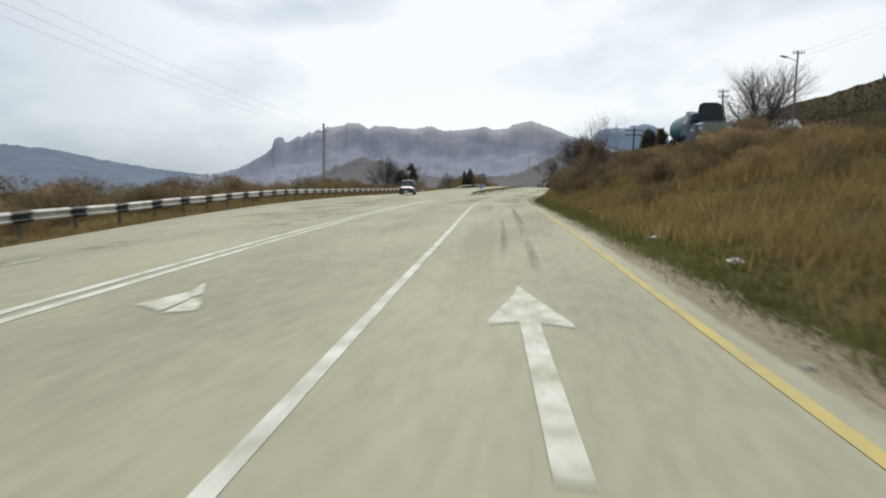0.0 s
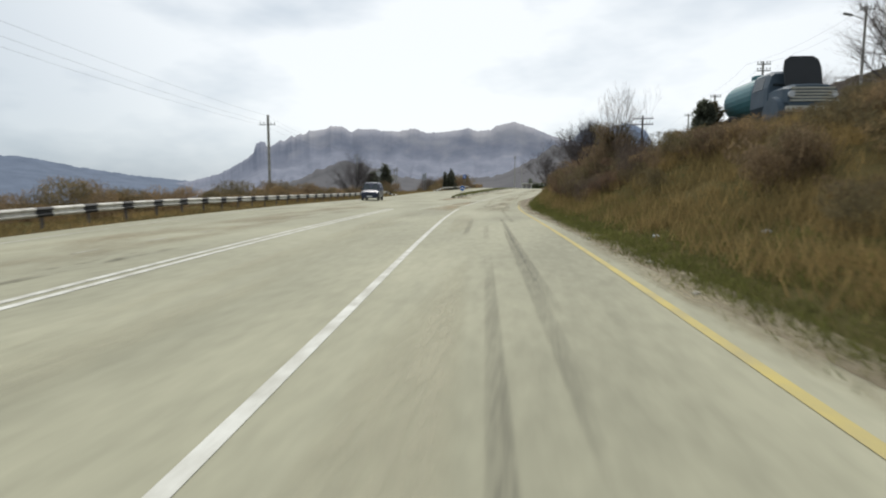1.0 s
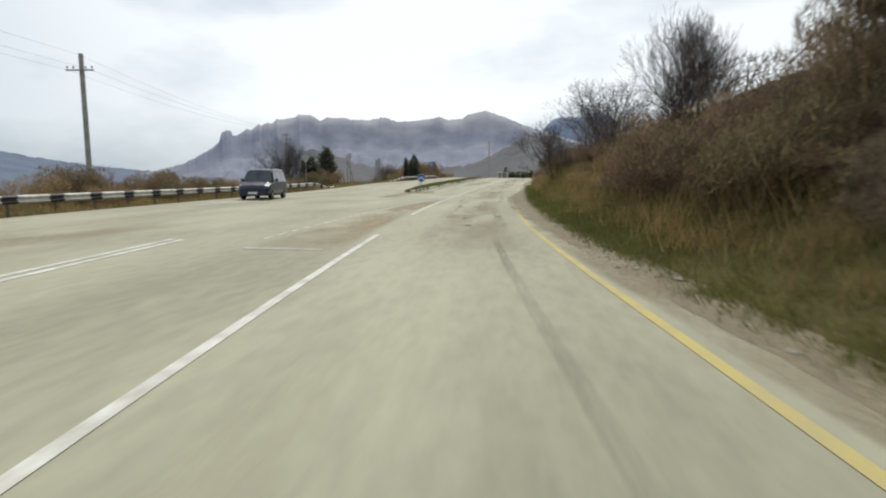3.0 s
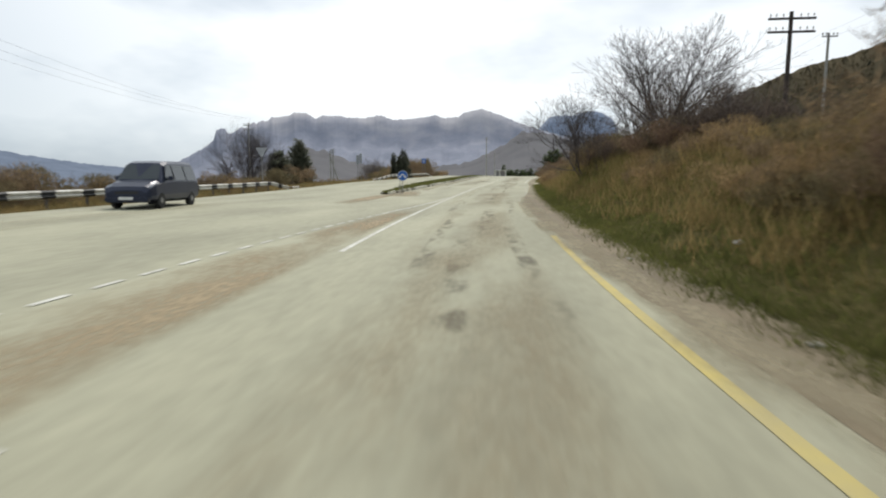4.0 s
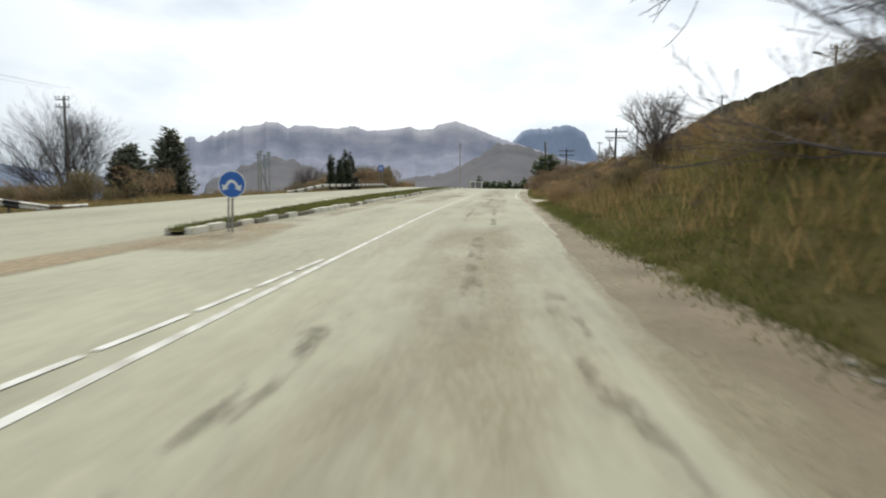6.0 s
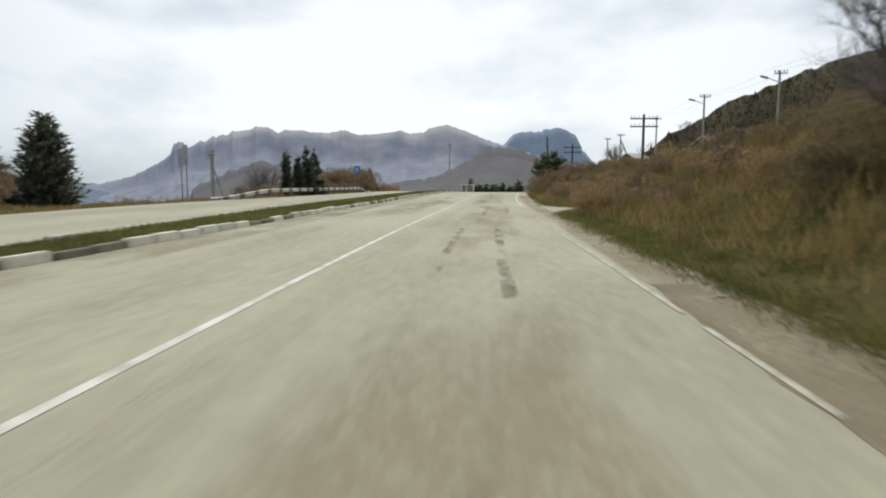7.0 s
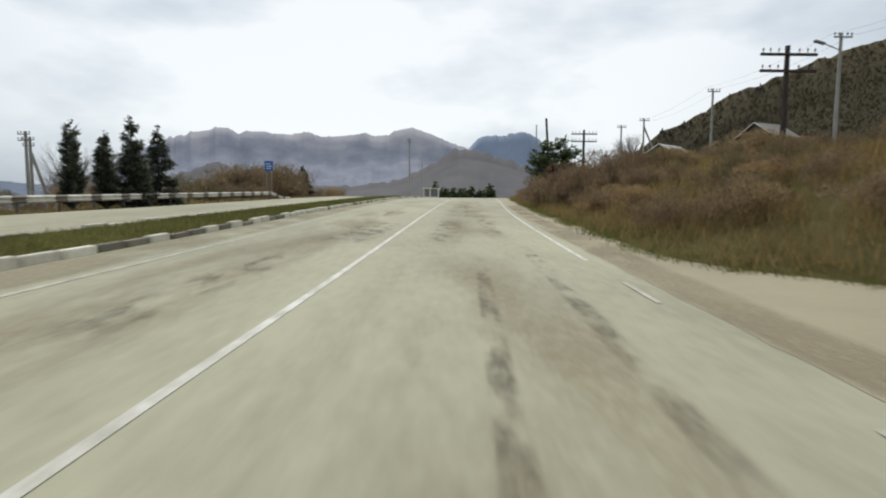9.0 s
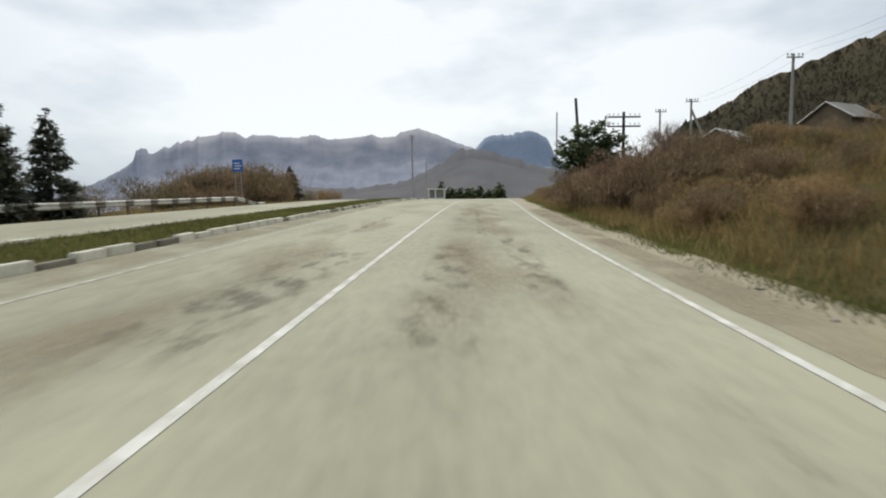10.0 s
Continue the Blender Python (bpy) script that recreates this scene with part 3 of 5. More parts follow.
def blades(points, height, width, r, lean=0.5):
    """One thin leaning triangle a point."""
    n = len(points)
    h = height * r.uniform(0.5, 1.3, n)
    a = r.uniform(0, 2 * np.pi, n)
    b = r.uniform(0, 2 * np.pi, n)
    w = width * r.uniform(0.6, 1.4, n)
    side = np.stack([np.cos(a), np.sin(a), 0 * a], 1) * w[:, None]
    tip = np.stack([np.cos(b) * lean, np.sin(b) * lean, np.ones(n)], 1) * h[:, None]
    return np.stack([points - side, points + side, points + tip], 1)


def scatter(n, track, d0, d1, y0, y1, r, power=1.0, sign=1):
    """Points on the open ground, beside a line of the road."""
    y = r.uniform(y0, y1, n)
    d = d0 + (d1 - d0) * r.uniform(0, 1, n) ** power
    x = track(y) + sign * d
    return np.array([(a, b, land(a, b) - 0.02) for a, b in zip(x, y)])


gr = np.random.default_rng(5)


def clumped(points, spread, each, r):
    p = np.repeat(points, each, 0)
    p[:, :2] += r.normal(0, spread, (len(p), 2))
    return p


# short green grass at the foot of the bank, dry taller grass above it
low = np.concatenate([clumped(scatter(5200, GRASS, -0.1, 2.6, -2, 118, gr, 1.5), 0.2, 30, gr), clumped(scatter(1600, GRASS, 0.6, 3.8, 52, 92, gr, 1.0), 0.25, 30, gr), clumped(scatter(1300, GRASS, 0.0, 1.6, 118, 185, gr, 1.5), 0.2, 20, gr)])
tagged(new("green_grass", soup("green_grass", blades(low, 0.13, 0.009, gr, 0.8), GREEN)), "short green grass along the foot of the bank", "grass", kind="stuff")
high = np.concatenate([clumped(scatter(8500, GRASS, 0.9, 12, -2, 118, gr, 0.9), 0.26, 34, gr), clumped(scatter(3600, GRASS, 0.5, 11, 118, 195, gr), 0.26, 24, gr)])
tagged(new("dry_grass", soup("dry_grass", blades(high, 0.42, 0.011, gr, 0.45), DRY)), "tall dry tan grass covering the bank", "grass", kind="stuff")
verge = np.concatenate([clumped(scatter(2600, LEFT, 0.2, 4.5, -5, 118, gr, 0.9, -1), 0.12, 9, gr), clumped(scatter(900, LEFT, 0.3, 4, 118, 190, gr, 1, -1), 0.12, 7, gr)])
tagged(new("dry_grass", soup("dry_grass", blades(verge, 0.22, 0.018, gr, 0.6), DRY)), "dry tan grass under the guard rail", "grass", kind="stuff")
my = gr.uniform(NOSE, 205, 42000)
mx = KERB_BACK(my) + (KERB(my) - KERB_BACK(my)) * gr.uniform(0.03, 0.97, 42000)
strip = np.stack([mx, my, [road_z(a, b) + 0.1 for a, b in zip(mx, my)]], 1)
tagged(new("green_grass", soup("green_grass", blades(strip, 0.13, 0.014, gr, 0.7), GREEN)), "short grass growing on the median", "grass", kind="stuff")


def shrub_mesh(seed, material, spread=1.0, tall=1.0, leaves=1800, stems=50, size=0.043):
    """A dense leafless shrub: stems that fan out from the ground and many small twig ends."""
    r = np.random.default_rng(seed)
    tri = []
    for _ in range(stems):
        a, lean, h = r.uniform(0, 2 * np.pi), r.uniform(0.05, 0.75) * spread, tall * r.uniform(0.6, 1.1)
        foot = np.array([r.normal(0, 0.2 * spread), r.normal(0, 0.2 * spread), -0.1])
        tip = foot + np.array([np.cos(a) * lean, np.sin(a) * lean, h])
        side = np.array([-np.sin(a), np.cos(a), 0]) * 0.014
        mid = (foot + tip) / 2 + np.array([np.cos(a), np.sin(a), 0.3]) * 0.08
        tri += [(foot - side, foot + side, mid), (mid - side * 0.7, mid + side * 0.7, tip)]
    lumps = [(r.normal(0, 0.42) * spread, r.normal(0, 0.42) * spread, tall * r.uniform(0.25, 0.8), r.uniform(0.25, 0.5)) for _ in range(9)]
    for _ in range(leaves):
        lx, ly, lz, lr = lumps[r.integers(len(lumps))]
        v = r.normal(0, 1, 3)
        v /= np.linalg.norm(v)
        c = np.array([lx, ly, lz]) + v * lr * r.uniform(0.5, 1.0) ** 0.5 * np.array([spread, spread, tall * 0.75])
        c[2] = max(c[2], 0.02)
        u, q = r.normal(0, 1, 3), r.normal(0, 1, 3)
        u[2] = abs(u[2]) + 0.6
        u *= size * r.uniform(2.0, 4.2) / np.linalg.norm(u)
        q *= size * 0.22 / np.linalg.norm(q)
        tri.append((c - q, c + q, c + u))
    return soup("shrub", tri, material)


SCRUB_RED = mat("reddish_scrub", (0.235, 0.152, 0.10), (0.13, 0.088, 0.062), scale=0.3, fine=9, island=0.45, bump=0, leafy=0.55)
SCRUB_TAN = mat("tan_scrub", (0.363, 0.249, 0.128), (0.215, 0.155, 0.081), scale=0.3, fine=9, island=0.4, bump=0, leafy=0.55)
SCRUB_OLIVE = mat("olive_scrub", (0.205, 0.165, 0.09), (0.115, 0.098, 0.055), scale=0.3, fine=9, island=0.45, bump=0, leafy=0.55)
shrub_kinds = {
    "brown": [shrub_mesh(k, SCRUB) for k in (1, 2)],
    "red": [shrub_mesh(k, SCRUB_RED) for k in (3, 4)],
    "tan": [shrub_mesh(k, SCRUB_TAN) for k in (5, 6)],
    "olive": [shrub_mesh(k, SCRUB_OLIVE) for k in (7, 8)],
}
SHRUB_LABEL = {"brown": "dense leafless brown shrub on the slope", "red": "reddish brown leafless shrub on the slope",
               "tan": "dry tan shrub among the grass", "olive": "dull olive shrub on the slope"}
sr = random.Random(11)


def shrubs(n, track, d0, d1, y0, y1, kinds, size0, size1, sign=1, group="shrubs on the bank"):
    for _ in range(n):
        y, d, k = sr.uniform(y0, y1), sr.uniform(d0, d1), sr.choice(kinds)
        x, s = float(track(y)) + sign * d, sr.uniform(size0, size1)
        ob = new("shrub", sr.choice(shrub_kinds[k]))
        ob.matrix_basis = Matrix.LocRotScale((x, y, land(x, y) - 0.05), Euler((0, 0, sr.uniform(0, 6.28))), (s, s, s * sr.uniform(0.75, 1.1)))
        tagged(ob, SHRUB_LABEL[k], "shrub", group)


shrubs(22, GRASS, 4.5, 12, 4, 34, ["olive", "tan", "brown"], 0.5, 0.9)
shrubs(38, GRASS, 2.8, 10, 30, 52, ["olive", "brown", "brown"], 0.7, 1.2)
shrubs(30, GRASS, 2.0, 4.5, 46, 62, ["brown", "olive", "red", "tan"], 0.7, 1.15)
shrubs(24, GRASS, 4.5, 9, 46, 66, ["red", "brown", "olive"], 0.6, 1.0)
shrubs(22, GRASS, 1.8, 4.5, 60, 76, ["tan", "olive", "tan", "brown"], 0.6, 1.0)
shrubs(18, GRASS, 1.8, 4.0, 76, 88, ["olive", "brown", "tan"], 0.6, 1.0)
shrubs(24, GRASS, 4.5, 9, 64, 94, ["tan", "brown", "olive"], 0.4, 0.7)
shrubs(40, GRASS, 1.8, 9, 86, 118, ["tan", "tan", "brown", "olive"], 0.6, 1.1)
shrubs(5, GRASS, 2.0, 4.5, 144, 150, ["red", "brown"], 1.9, 2.4)
shrubs(12, GRASS_BASE, 1.0, 5, 111.5, 116.0, ["tan", "olive", "brown"], 0.9, 1.4)
shrubs(46, GRASS, 1.4, 9, 125, 150, ["tan", "brown", "tan", "brown"], 0.7, 1.25)
shrubs(32, GRASS, 1.2, 7, 145, 190, ["red", "brown", "red", "tan"], 0.9, 1.6)


def scrub_mass(label, rows, kinds=("tan", "brown", "red"), sign=-1):
    """A tangle of shrubs that nobody could count, joined into one."""
    for k in kinds:
        tris = []
        for n, track, d0, d1, y0, y1, size0, size1 in rows:
            for _ in range(n // 3):
                y, d = sr.uniform(y0, y1), sr.uniform(d0, d1)
                x, q = float(track(y)) + sign * d, sr.uniform(size0, size1)
                me = sr.choice(shrub_kinds[k])
                co = np.empty(len(me.vertices) * 3, np.float32)
                me.vertices.foreach_get("co", co)
                co = co.reshape(-1, 3) * q
                a = sr.uniform(0, 6.28)
                turn = np.array([[math.cos(a), math.sin(a), 0], [-math.sin(a), math.cos(a), 0], [0, 0, 1]])
                tris.append(co @ turn + (x, y, land(x, y) - 0.05))
        tagged(new("scrub", soup("scrub", np.concatenate(tris), shrub_kinds[k][0].materials[0])), label, "scrub", kind="stuff")


scrub_mass("tangle of leafless brown scrub beyond the guard rail", [(60, RAIL, 1.0, 5, -2, 104, 0.7, 1.2), (150, RAIL, 4, 11, 5, 116, 1.3, 2.3), (60, RAIL, 11, 24, 10, 120, 2.2, 3.4), (60, LEFT, 3, 16, 126, 215, 0.9, 2.0)], ("brown", "olive", "tan"))
scrub_mass("rounded thicket of bare brown trees beyond the far rail", [(36, LEFT, 5, 12, 174, 194, 3.0, 4.3)], ("brown", "olive", "brown"))


scrub_mass("tall dense thicket of leafless brown scrub on the bank", [(18, GRASS, 4.2, 7.0, 39, 45.5, 0.6, 0.95), (36, GRASS, 2.2, 4.4, 51, 60, 1.1, 1.7), (14, GRASS, 3.0, 6, 57, 61.5, 1.0, 1.4), (15, GRASS, 1.8, 3.4, 79, 88, 0.7, 1.1), (30, GRASS, 3.4, 6.5, 73, 79.5, 0.9, 1.4), (18, GRASS, 1.2, 3.4, 148, 160, 1.5, 2.2)], ("brown", "red", "olive"), 1)
scrub_mass("dense tangle of brown scrub on the bank", [(30, GRASS, 17, 26, 160, 172, 1.0, 1.6), (75, GRASS, 2.6, 9, 28, 60, 0.6, 1.1), (60, GRASS, 2.0, 8, 60, 90, 0.45, 0.8), (75, GRASS, 1.8, 9, 86, 118, 0.5, 0.95), (90, GRASS, 1.6, 10, 124, 165, 0.6, 1.1)], ("brown", "olive", "tan"), 1)

SCRUB_DARK = mat("dark_thicket", (0.15, 0.115, 0.09), (0.08, 0.063, 0.052), scale=0.3, fine=9, island=0.4, bump=0, leafy=0.4)
shrub_kinds["dark"] = [shrub_mesh(k, SCRUB_DARK, tall=1.2) for k in (9, 10)]
scrub_mass("dark tangled thicket under the bare trees", [(21, GRASS, 2.4, 5.0, 79.5, 86.5, 0.9, 1.4), (9, GRASS, 2.4, 4.2, 56, 62, 1.0, 1.5), (21, GRASS, 3.0, 5.6, 51.0, 55.8, 1.1, 1.7), (45, GRASS, 2.0, 5.0, 44, 56, 0.7, 1.25), (27, GRASS, 3.6, 7.0, 72.5, 78, 1.2, 1.9), (18, GRASS, 2.5, 7.0, 105, 115.5, 0.6, 1.0)], ("dark",), 1)

# bare trees
DARK_TWIG = mat("dark_twigs", (0.115, 0.095, 0.09), (0.06, 0.05, 0.047), scale=3, fine=30, bump=0)
TWIG = mat("pale_twigs", (0.286, 0.247, 0.227), (0.156, 0.130, 0.124), scale=3, fine=30, bump=0)


def bare_tree(x, y, height, spread, seed, label, trunks=3, levels=5, twig_n=3, lean=(0, 0), girth=0.1, material=None, wide=None):
    """Several stems that fork again and again; the thin ends are the crown."""
    r = random.Random(seed)
    wood, fine = ([], []), ([], [])

    def limb(a, b, r0, r1, store, sides):
        v, f = store
        way = (b - a).normalized()
        s = way.orthogonal().normalized()
        t = way.cross(s)
        n = len(v)
        for c, rad in ((a, r0), (b, r1)):
            for k in range(sides):
                q = 2 * math.pi * k / sides
                v.append(c + (s * math.cos(q) + t * math.sin(q)) * rad)
        f += [(n + k, n + (k + 1) % sides, n + sides + (k + 1) % sides, n + sides + k) for k in range(sides)]

    least = 0.0045 if wide else 0.0

    def grow(p, way, length, rad, level):
        bends = 3 if level < 3 else 2
        for k in range(bends):
            way = (way + Vector((r.gauss(0, 0.13), r.gauss(0, 0.13), r.gauss(0.05, 0.08)))).normalized()
            q = p + way * (length / bends)
            r1 = max(rad * (0.86 if level < 3 else 0.75), least)
            limb(p, q, rad, r1, wood if level < 3 else fine, 6 if level < 2 else 3)
            if level < levels and k > 0 or (level == 0 and k == 0):
                for _ in range(twig_n if level < 3 else 1):
                    turn = Vector((r.gauss(0, 1), r.gauss(0, 1), r.gauss(0.1, 0.6))).normalized()
                    if level < levels:
                        grow(q, (way * 0.9 + turn * 0.75).normalized(), length * r.uniform(0.45, 0.72), r1 * 0.6, level + 1)
            p, rad = q, r1
        if level < levels:
            grow(p, way, length * 0.6, rad * 0.8, level + 1)

    for _ in range(trunks):
        a = r.uniform(0, 2 * math.pi)
        tilt = spread * r.uniform(0.25, 0.8) if trunks > 1 else 0.05
        grow(Vector((r.gauss(0, 0.12), r.gauss(0, 0.12), -0.15)), Vector((math.cos(a) * tilt + lean[0], math.sin(a) * tilt + lean[1], 1)).normalized(), height * 0.42, girth * r.uniform(0.7, 1.1), 0)
    top = max(v.z for v in fine[0])
    k = height / top
    q = k
    if wide:
        xs = sorted(v.x for v in fine[0])
        q = wide / (xs[int(len(xs) * 0.98)] - xs[int(len(xs) * 0.02)])
    ob = thing("bare_tree", pose(x, y, land(x, y)), label, "tree", "bare trees")
    for name, (v, f) in (("trunk", wood), ("crown", fine)):
        piece(name, mesh_of(name, [(p.x * q, p.y * q, p.z * k) for p in v], f, material or (BARK if name == "trunk" else TWIG)), ob)
    return ob


bare_tree(7.15, 82.9, 4.7, 0.7, 3, "leafless tree with several stems leaning from the bank", trunks=4, lean=(-0.2, -0.1), girth=0.045, wide=4.2, levels=5, twig_n=2, material=DARK_TWIG)
bare_tree(9.9, 78.5, 5.6, 0.8, 8, "broad leafless tree with many grey branches", trunks=6, girth=0.055, wide=5.2, levels=5, twig_n=2, material=DARK_TWIG)
bare_tree(9.0, 60.0, 5.0, 0.8, 5, "small leafless tree rising out of the scrub", trunks=4, girth=0.05, wide=2.8, levels=4, twig_n=4, material=DARK_TWIG)
bare_tree(9.7, 52.2, 5.6, 0.45, 13, "leafless tree wrapped in dead creepers", trunks=2, girth=0.09, wide=2.1, twig_n=2)
bare_tree(11.1, 51.8, 4.3, 0.1, 17, "slender leaning leafless sapling", trunks=1, levels=4, twig_n=1, lean=(0.25, 0), girth=0.035, wide=1.2, material=DARK_TWIG)
bare_tree(9.2, 99.0, 3.0, 1.0, 37, "small leafless tree rising out of the scrub", trunks=4, girth=0.05, levels=4)
bare_tree(16.0, 86.0, 4.6, 0.8, 41, "leafless tree beside the telegraph pole", trunks=3, girth=0.07)
bare_tree(11.2, 87.6, 4.4, 0.4, 43, "tall thin leafless tree on the bank", trunks=4, girth=0.05)
bare_tree(12.9, 89.4, 4.6, 0.4, 45, "tall thin leafless tree on the bank", trunks=4, girth=0.05)
bare_tree(21.5, 56.0, 6.0, 0.6, 47, "leafless tree behind the tanker lorry", trunks=4, girth=0.09)
bare_tree(25.0, 60.0, 6.4, 0.6, 48, "leafless tree behind the tanker lorry", trunks=4, girth=0.09)
bare_tree(17.5, 40.0, 4.6, 0.8, 49, "spreading leafless tree on the bank", trunks=4, girth=0.08)
bare_tree(26.0, 178.0, 5.0, 0.8, 51, "leafless tree beside the power poles", trunks=4, girth=0.08, levels=4)
bare_tree(-25.8, 115.6, 9.4, 0.7, 53, "leafless tree at the road junction", trunks=7, girth=0.08, wide=7.0, levels=4, material=DARK_TWIG)
bare_tree(-20.5, 150.0, 5.0, 0.8, 55, "leafless tree beyond the far rail", trunks=4, girth=0.08, levels=4)
bare_tree(-24.5, 121.5, 5.4, 0.6, 57, "leafless russet tree at the road junction", trunks=4, girth=0.08, material=SCRUB_RED)
for k, (ix, iy, up, s) in enumerate(((9.2, 51.7, 0.2, 1.5), (10.1, 52.6, 0.2, 1.5), (9.4, 52.9, 0.9, 1.3), (9.9, 51.8, 1.0, 1.3), (9.6, 52.2, 1.6, 1.2), (9.5, 52.0, 2.2, 0.9))):
    ob = new("creeper", shrub_kinds["olive" if k % 3 == 1 else "brown"][k % 2])
    ob.matrix_basis = Matrix.LocRotScale((ix, iy, land(ix, iy) + up), Euler((0, 0, k)), (s * 0.9, s * 0.9, s * 1.3))
    tagged(ob, "dense dead creeper wrapped round the tree", "creeper", "creepers on the tree")


# evergreens
def evergreen(x, y, top, width, seed, label, name="fir_tree", material=None, shape=1.0, n=1800, size=0.16, foot=0.0, rise=-0.25, limbs=30.0):
    """A trunk with ragged whorls of branches, each hung with small sprays."""
    r = np.random.default_rng(seed)
    base = land(x, y)
    h = top - base
    ob = thing(name, pose(x, y, base), label, "tree", "evergreens")
    bm = bmesh.new()
    tube(bm, (0, 0, -0.3), (0, 0, h * 0.93), 0.06 + 0.012 * h, 0.015, 8)
    part("trunk", bm, BARK, ob)
    count = int(h * limbs)
    z = foot + (1 - foot) * (1 - r.uniform(0, 1, count) ** 0.7) * 0.985
    a = r.uniform(0, 2 * np.pi, count)
    reach = 0.5 * width * np.maximum(1 - (z - foot) / (1 - foot), 0.02) ** shape * r.uniform(0.65, 1.15, count) * (1 + 0.18 * np.sin(2 * a + seed)) + 0.06
    k = r.choice(count, n, p=reach / reach.sum())
    u = r.uniform(0.12, 1, n) ** 0.75
    d = reach[k] * u
    c = np.stack([np.cos(a[k]) * d, np.sin(a[k]) * d, z[k] * h + d * rise + 0.12 * d * u], 1)
    c += r.normal(0, 1, (n, 3)) * (0.05 + 0.10 * d * (1.1 - u))[:, None]
    out = np.stack([np.cos(a[k]), np.sin(a[k]), r.normal(rise * 0.6, 0.35, n)], 1)
    tang = np.stack([-np.sin(a[k]), np.cos(a[k]), r.normal(0, 0.4, n)], 1)
    s = (size * r.uniform(0.5, 1.4, n))[:, None]
    tri = np.stack([c - tang * s * 0.4, c + tang * s * 0.4, c + out * s * 1.6], 1)
    tri2 = np.stack([c - out * s * 0.6, c + out * s * 0.6, c + (tang * r.choice([-1, 1], n)[:, None] + [0, 0, 0.3]) * s], 1)
    piece("crown", soup("crown", np.concatenate([tri, tri2]), material or NEEDLE), ob)
    return ob


evergreen(-22.8, 123.0, 6.3, 3.4, 1, "broad grey-green evergreen at the road junction", "evergreen_tree", material=NEEDLE_PALE, shape=0.62, n=7000, size=0.18, limbs=70.0, rise=0.7)
evergreen(-24.0, 119.5, 4.6, 3.4, 2, "squat dark evergreen at the road junction", "evergreen_tree", shape=0.4, n=6500, size=0.2, limbs=60.0, rise=0.3)
evergreen(-22.8, 116.8, 3.8, 2.6, 9, "squat dark evergreen at the road junction", "evergreen_tree", shape=0.4, n=4500, size=0.2, limbs=60.0, rise=0.3)
evergreen(-14.0, 141.1, 5.5, 1.1, 3, "slim dark cypress beyond the rail", "cypress", shape=0.5, rise=0.9, n=3600, size=0.10)
evergreen(-13.5, 142.9, 5.3, 1.3, 4, "slim dark cypress beyond the rail", "cypress", shape=0.6, rise=0.7, n=4600, size=0.10)
evergreen(-13.3, 145.1, 6.3, 2.3, 5, "dark fir tree beyond the rail", shape=0.75, n=9000, size=0.10, rise=0.15, limbs=45.0)
evergreen(-13.4, 148.2, 6.4, 2.5, 6, "shaggy dark fir tree beyond the rail", shape=1.0, n=9000, size=0.10, rise=-0.1, limbs=40.0)
evergreen(-15.9, 196.4, 6.8, 3.2, 7, "solitary dark fir tree beyond the rail", shape=0.9, n=9000, size=0.14, limbs=40.0)
evergreen(12.6, 45.1, 4.7, 1.2, 12, "small dark cypress among the scrub", "cypress", shape=0.6, n=5000, rise=0.9, size=0.08, limbs=90.0)
evergreen(14.1, 48.8, 5.2, 1.2, 14, "small brownish cypress among the scrub", "cypress", material=SCRUB_OLIVE, shape=0.6, n=5000, rise=0.9, size=0.08, limbs=90.0)
evergreen(24.0, 60.5, 7.6, 2.0, 15, "small dark cypress beside the lorry", "cypress", shape=0.5, n=2200, rise=0.9, size=0.12)
evergreen(12.4, 157.5, 6.6, 4.0, 16, "green pine at the edge of the scrub", "pine_tree", material=PINE, shape=0.35, n=6500, foot=0.3, rise=0.25, limbs=26.0, size=0.13)
pr = random.Random(8)
for k in range(11):
    evergreen(2.5 + 1.7 * k + pr.uniform(-0.6, 0.6), 270 + pr.uniform(0, 9), pr.uniform(4.6, 7.2), pr.uniform(3.2, 5.5), 60 + k, "dark pine in a row beyond the bus shelter", "pine_tree", material=PINE, shape=0.5, n=1400, size=0.35)


# ---- woods on the hillsides ----
def woods(hill, n, seed, tall, r0=190.0, crest=0.0, plump=0.11):
    """Small leafless crowns scattered over a hillside, as rough upright tufts."""
    r = np.random.default_rng(seed)
    me = hill.data
    co = np.empty(len(me.vertices) * 3, np.float32)
    me.vertices.foreach_get("co", co)
    co = co.reshape(-1, 3)
    rings = 27
    grid = co.reshape(-1, rings, 3)
    i, j = r.integers(0, len(grid) - 1, n), (crest + (1 - crest) * r.uniform(0, 1, n) ** 0.8) * (rings - 2.01)
    j0, f, g = j.astype(int), (j % 1)[:, None], r.uniform(0, 1, n)[:, None]
    p = (grid[i, j0] * (1 - f) + grid[i, j0 + 1] * f) * (1 - g) + (grid[i + 1, j0] * (1 - f) + grid[i + 1, j0 + 1] * f) * g
    dist = np.linalg.norm(p[:, :2] - [HUB.x, HUB.y], axis=1)
    p = p[dist > r0]
    return blades(p + [0, 0, -0.4], tall, tall * plump, r, 0.22)


hills = {o.name: o for o in scene.objects if o.name.startswith("hill")}
BARE_WOOD = mat("bare_hill_woods", (0.128, 0.104, 0.06), (0.078, 0.067, 0.041), scale=0.02, fine=0.12, rough=1, spec=0.0, island=0.05, bump=0, level=True)
HILL_PINE = mat("hill_pines", (0.085, 0.085, 0.058), (0.055, 0.058, 0.042), scale=0.05, fine=0.5, rough=1, island=0.35, bump=0, leafy=0.55)
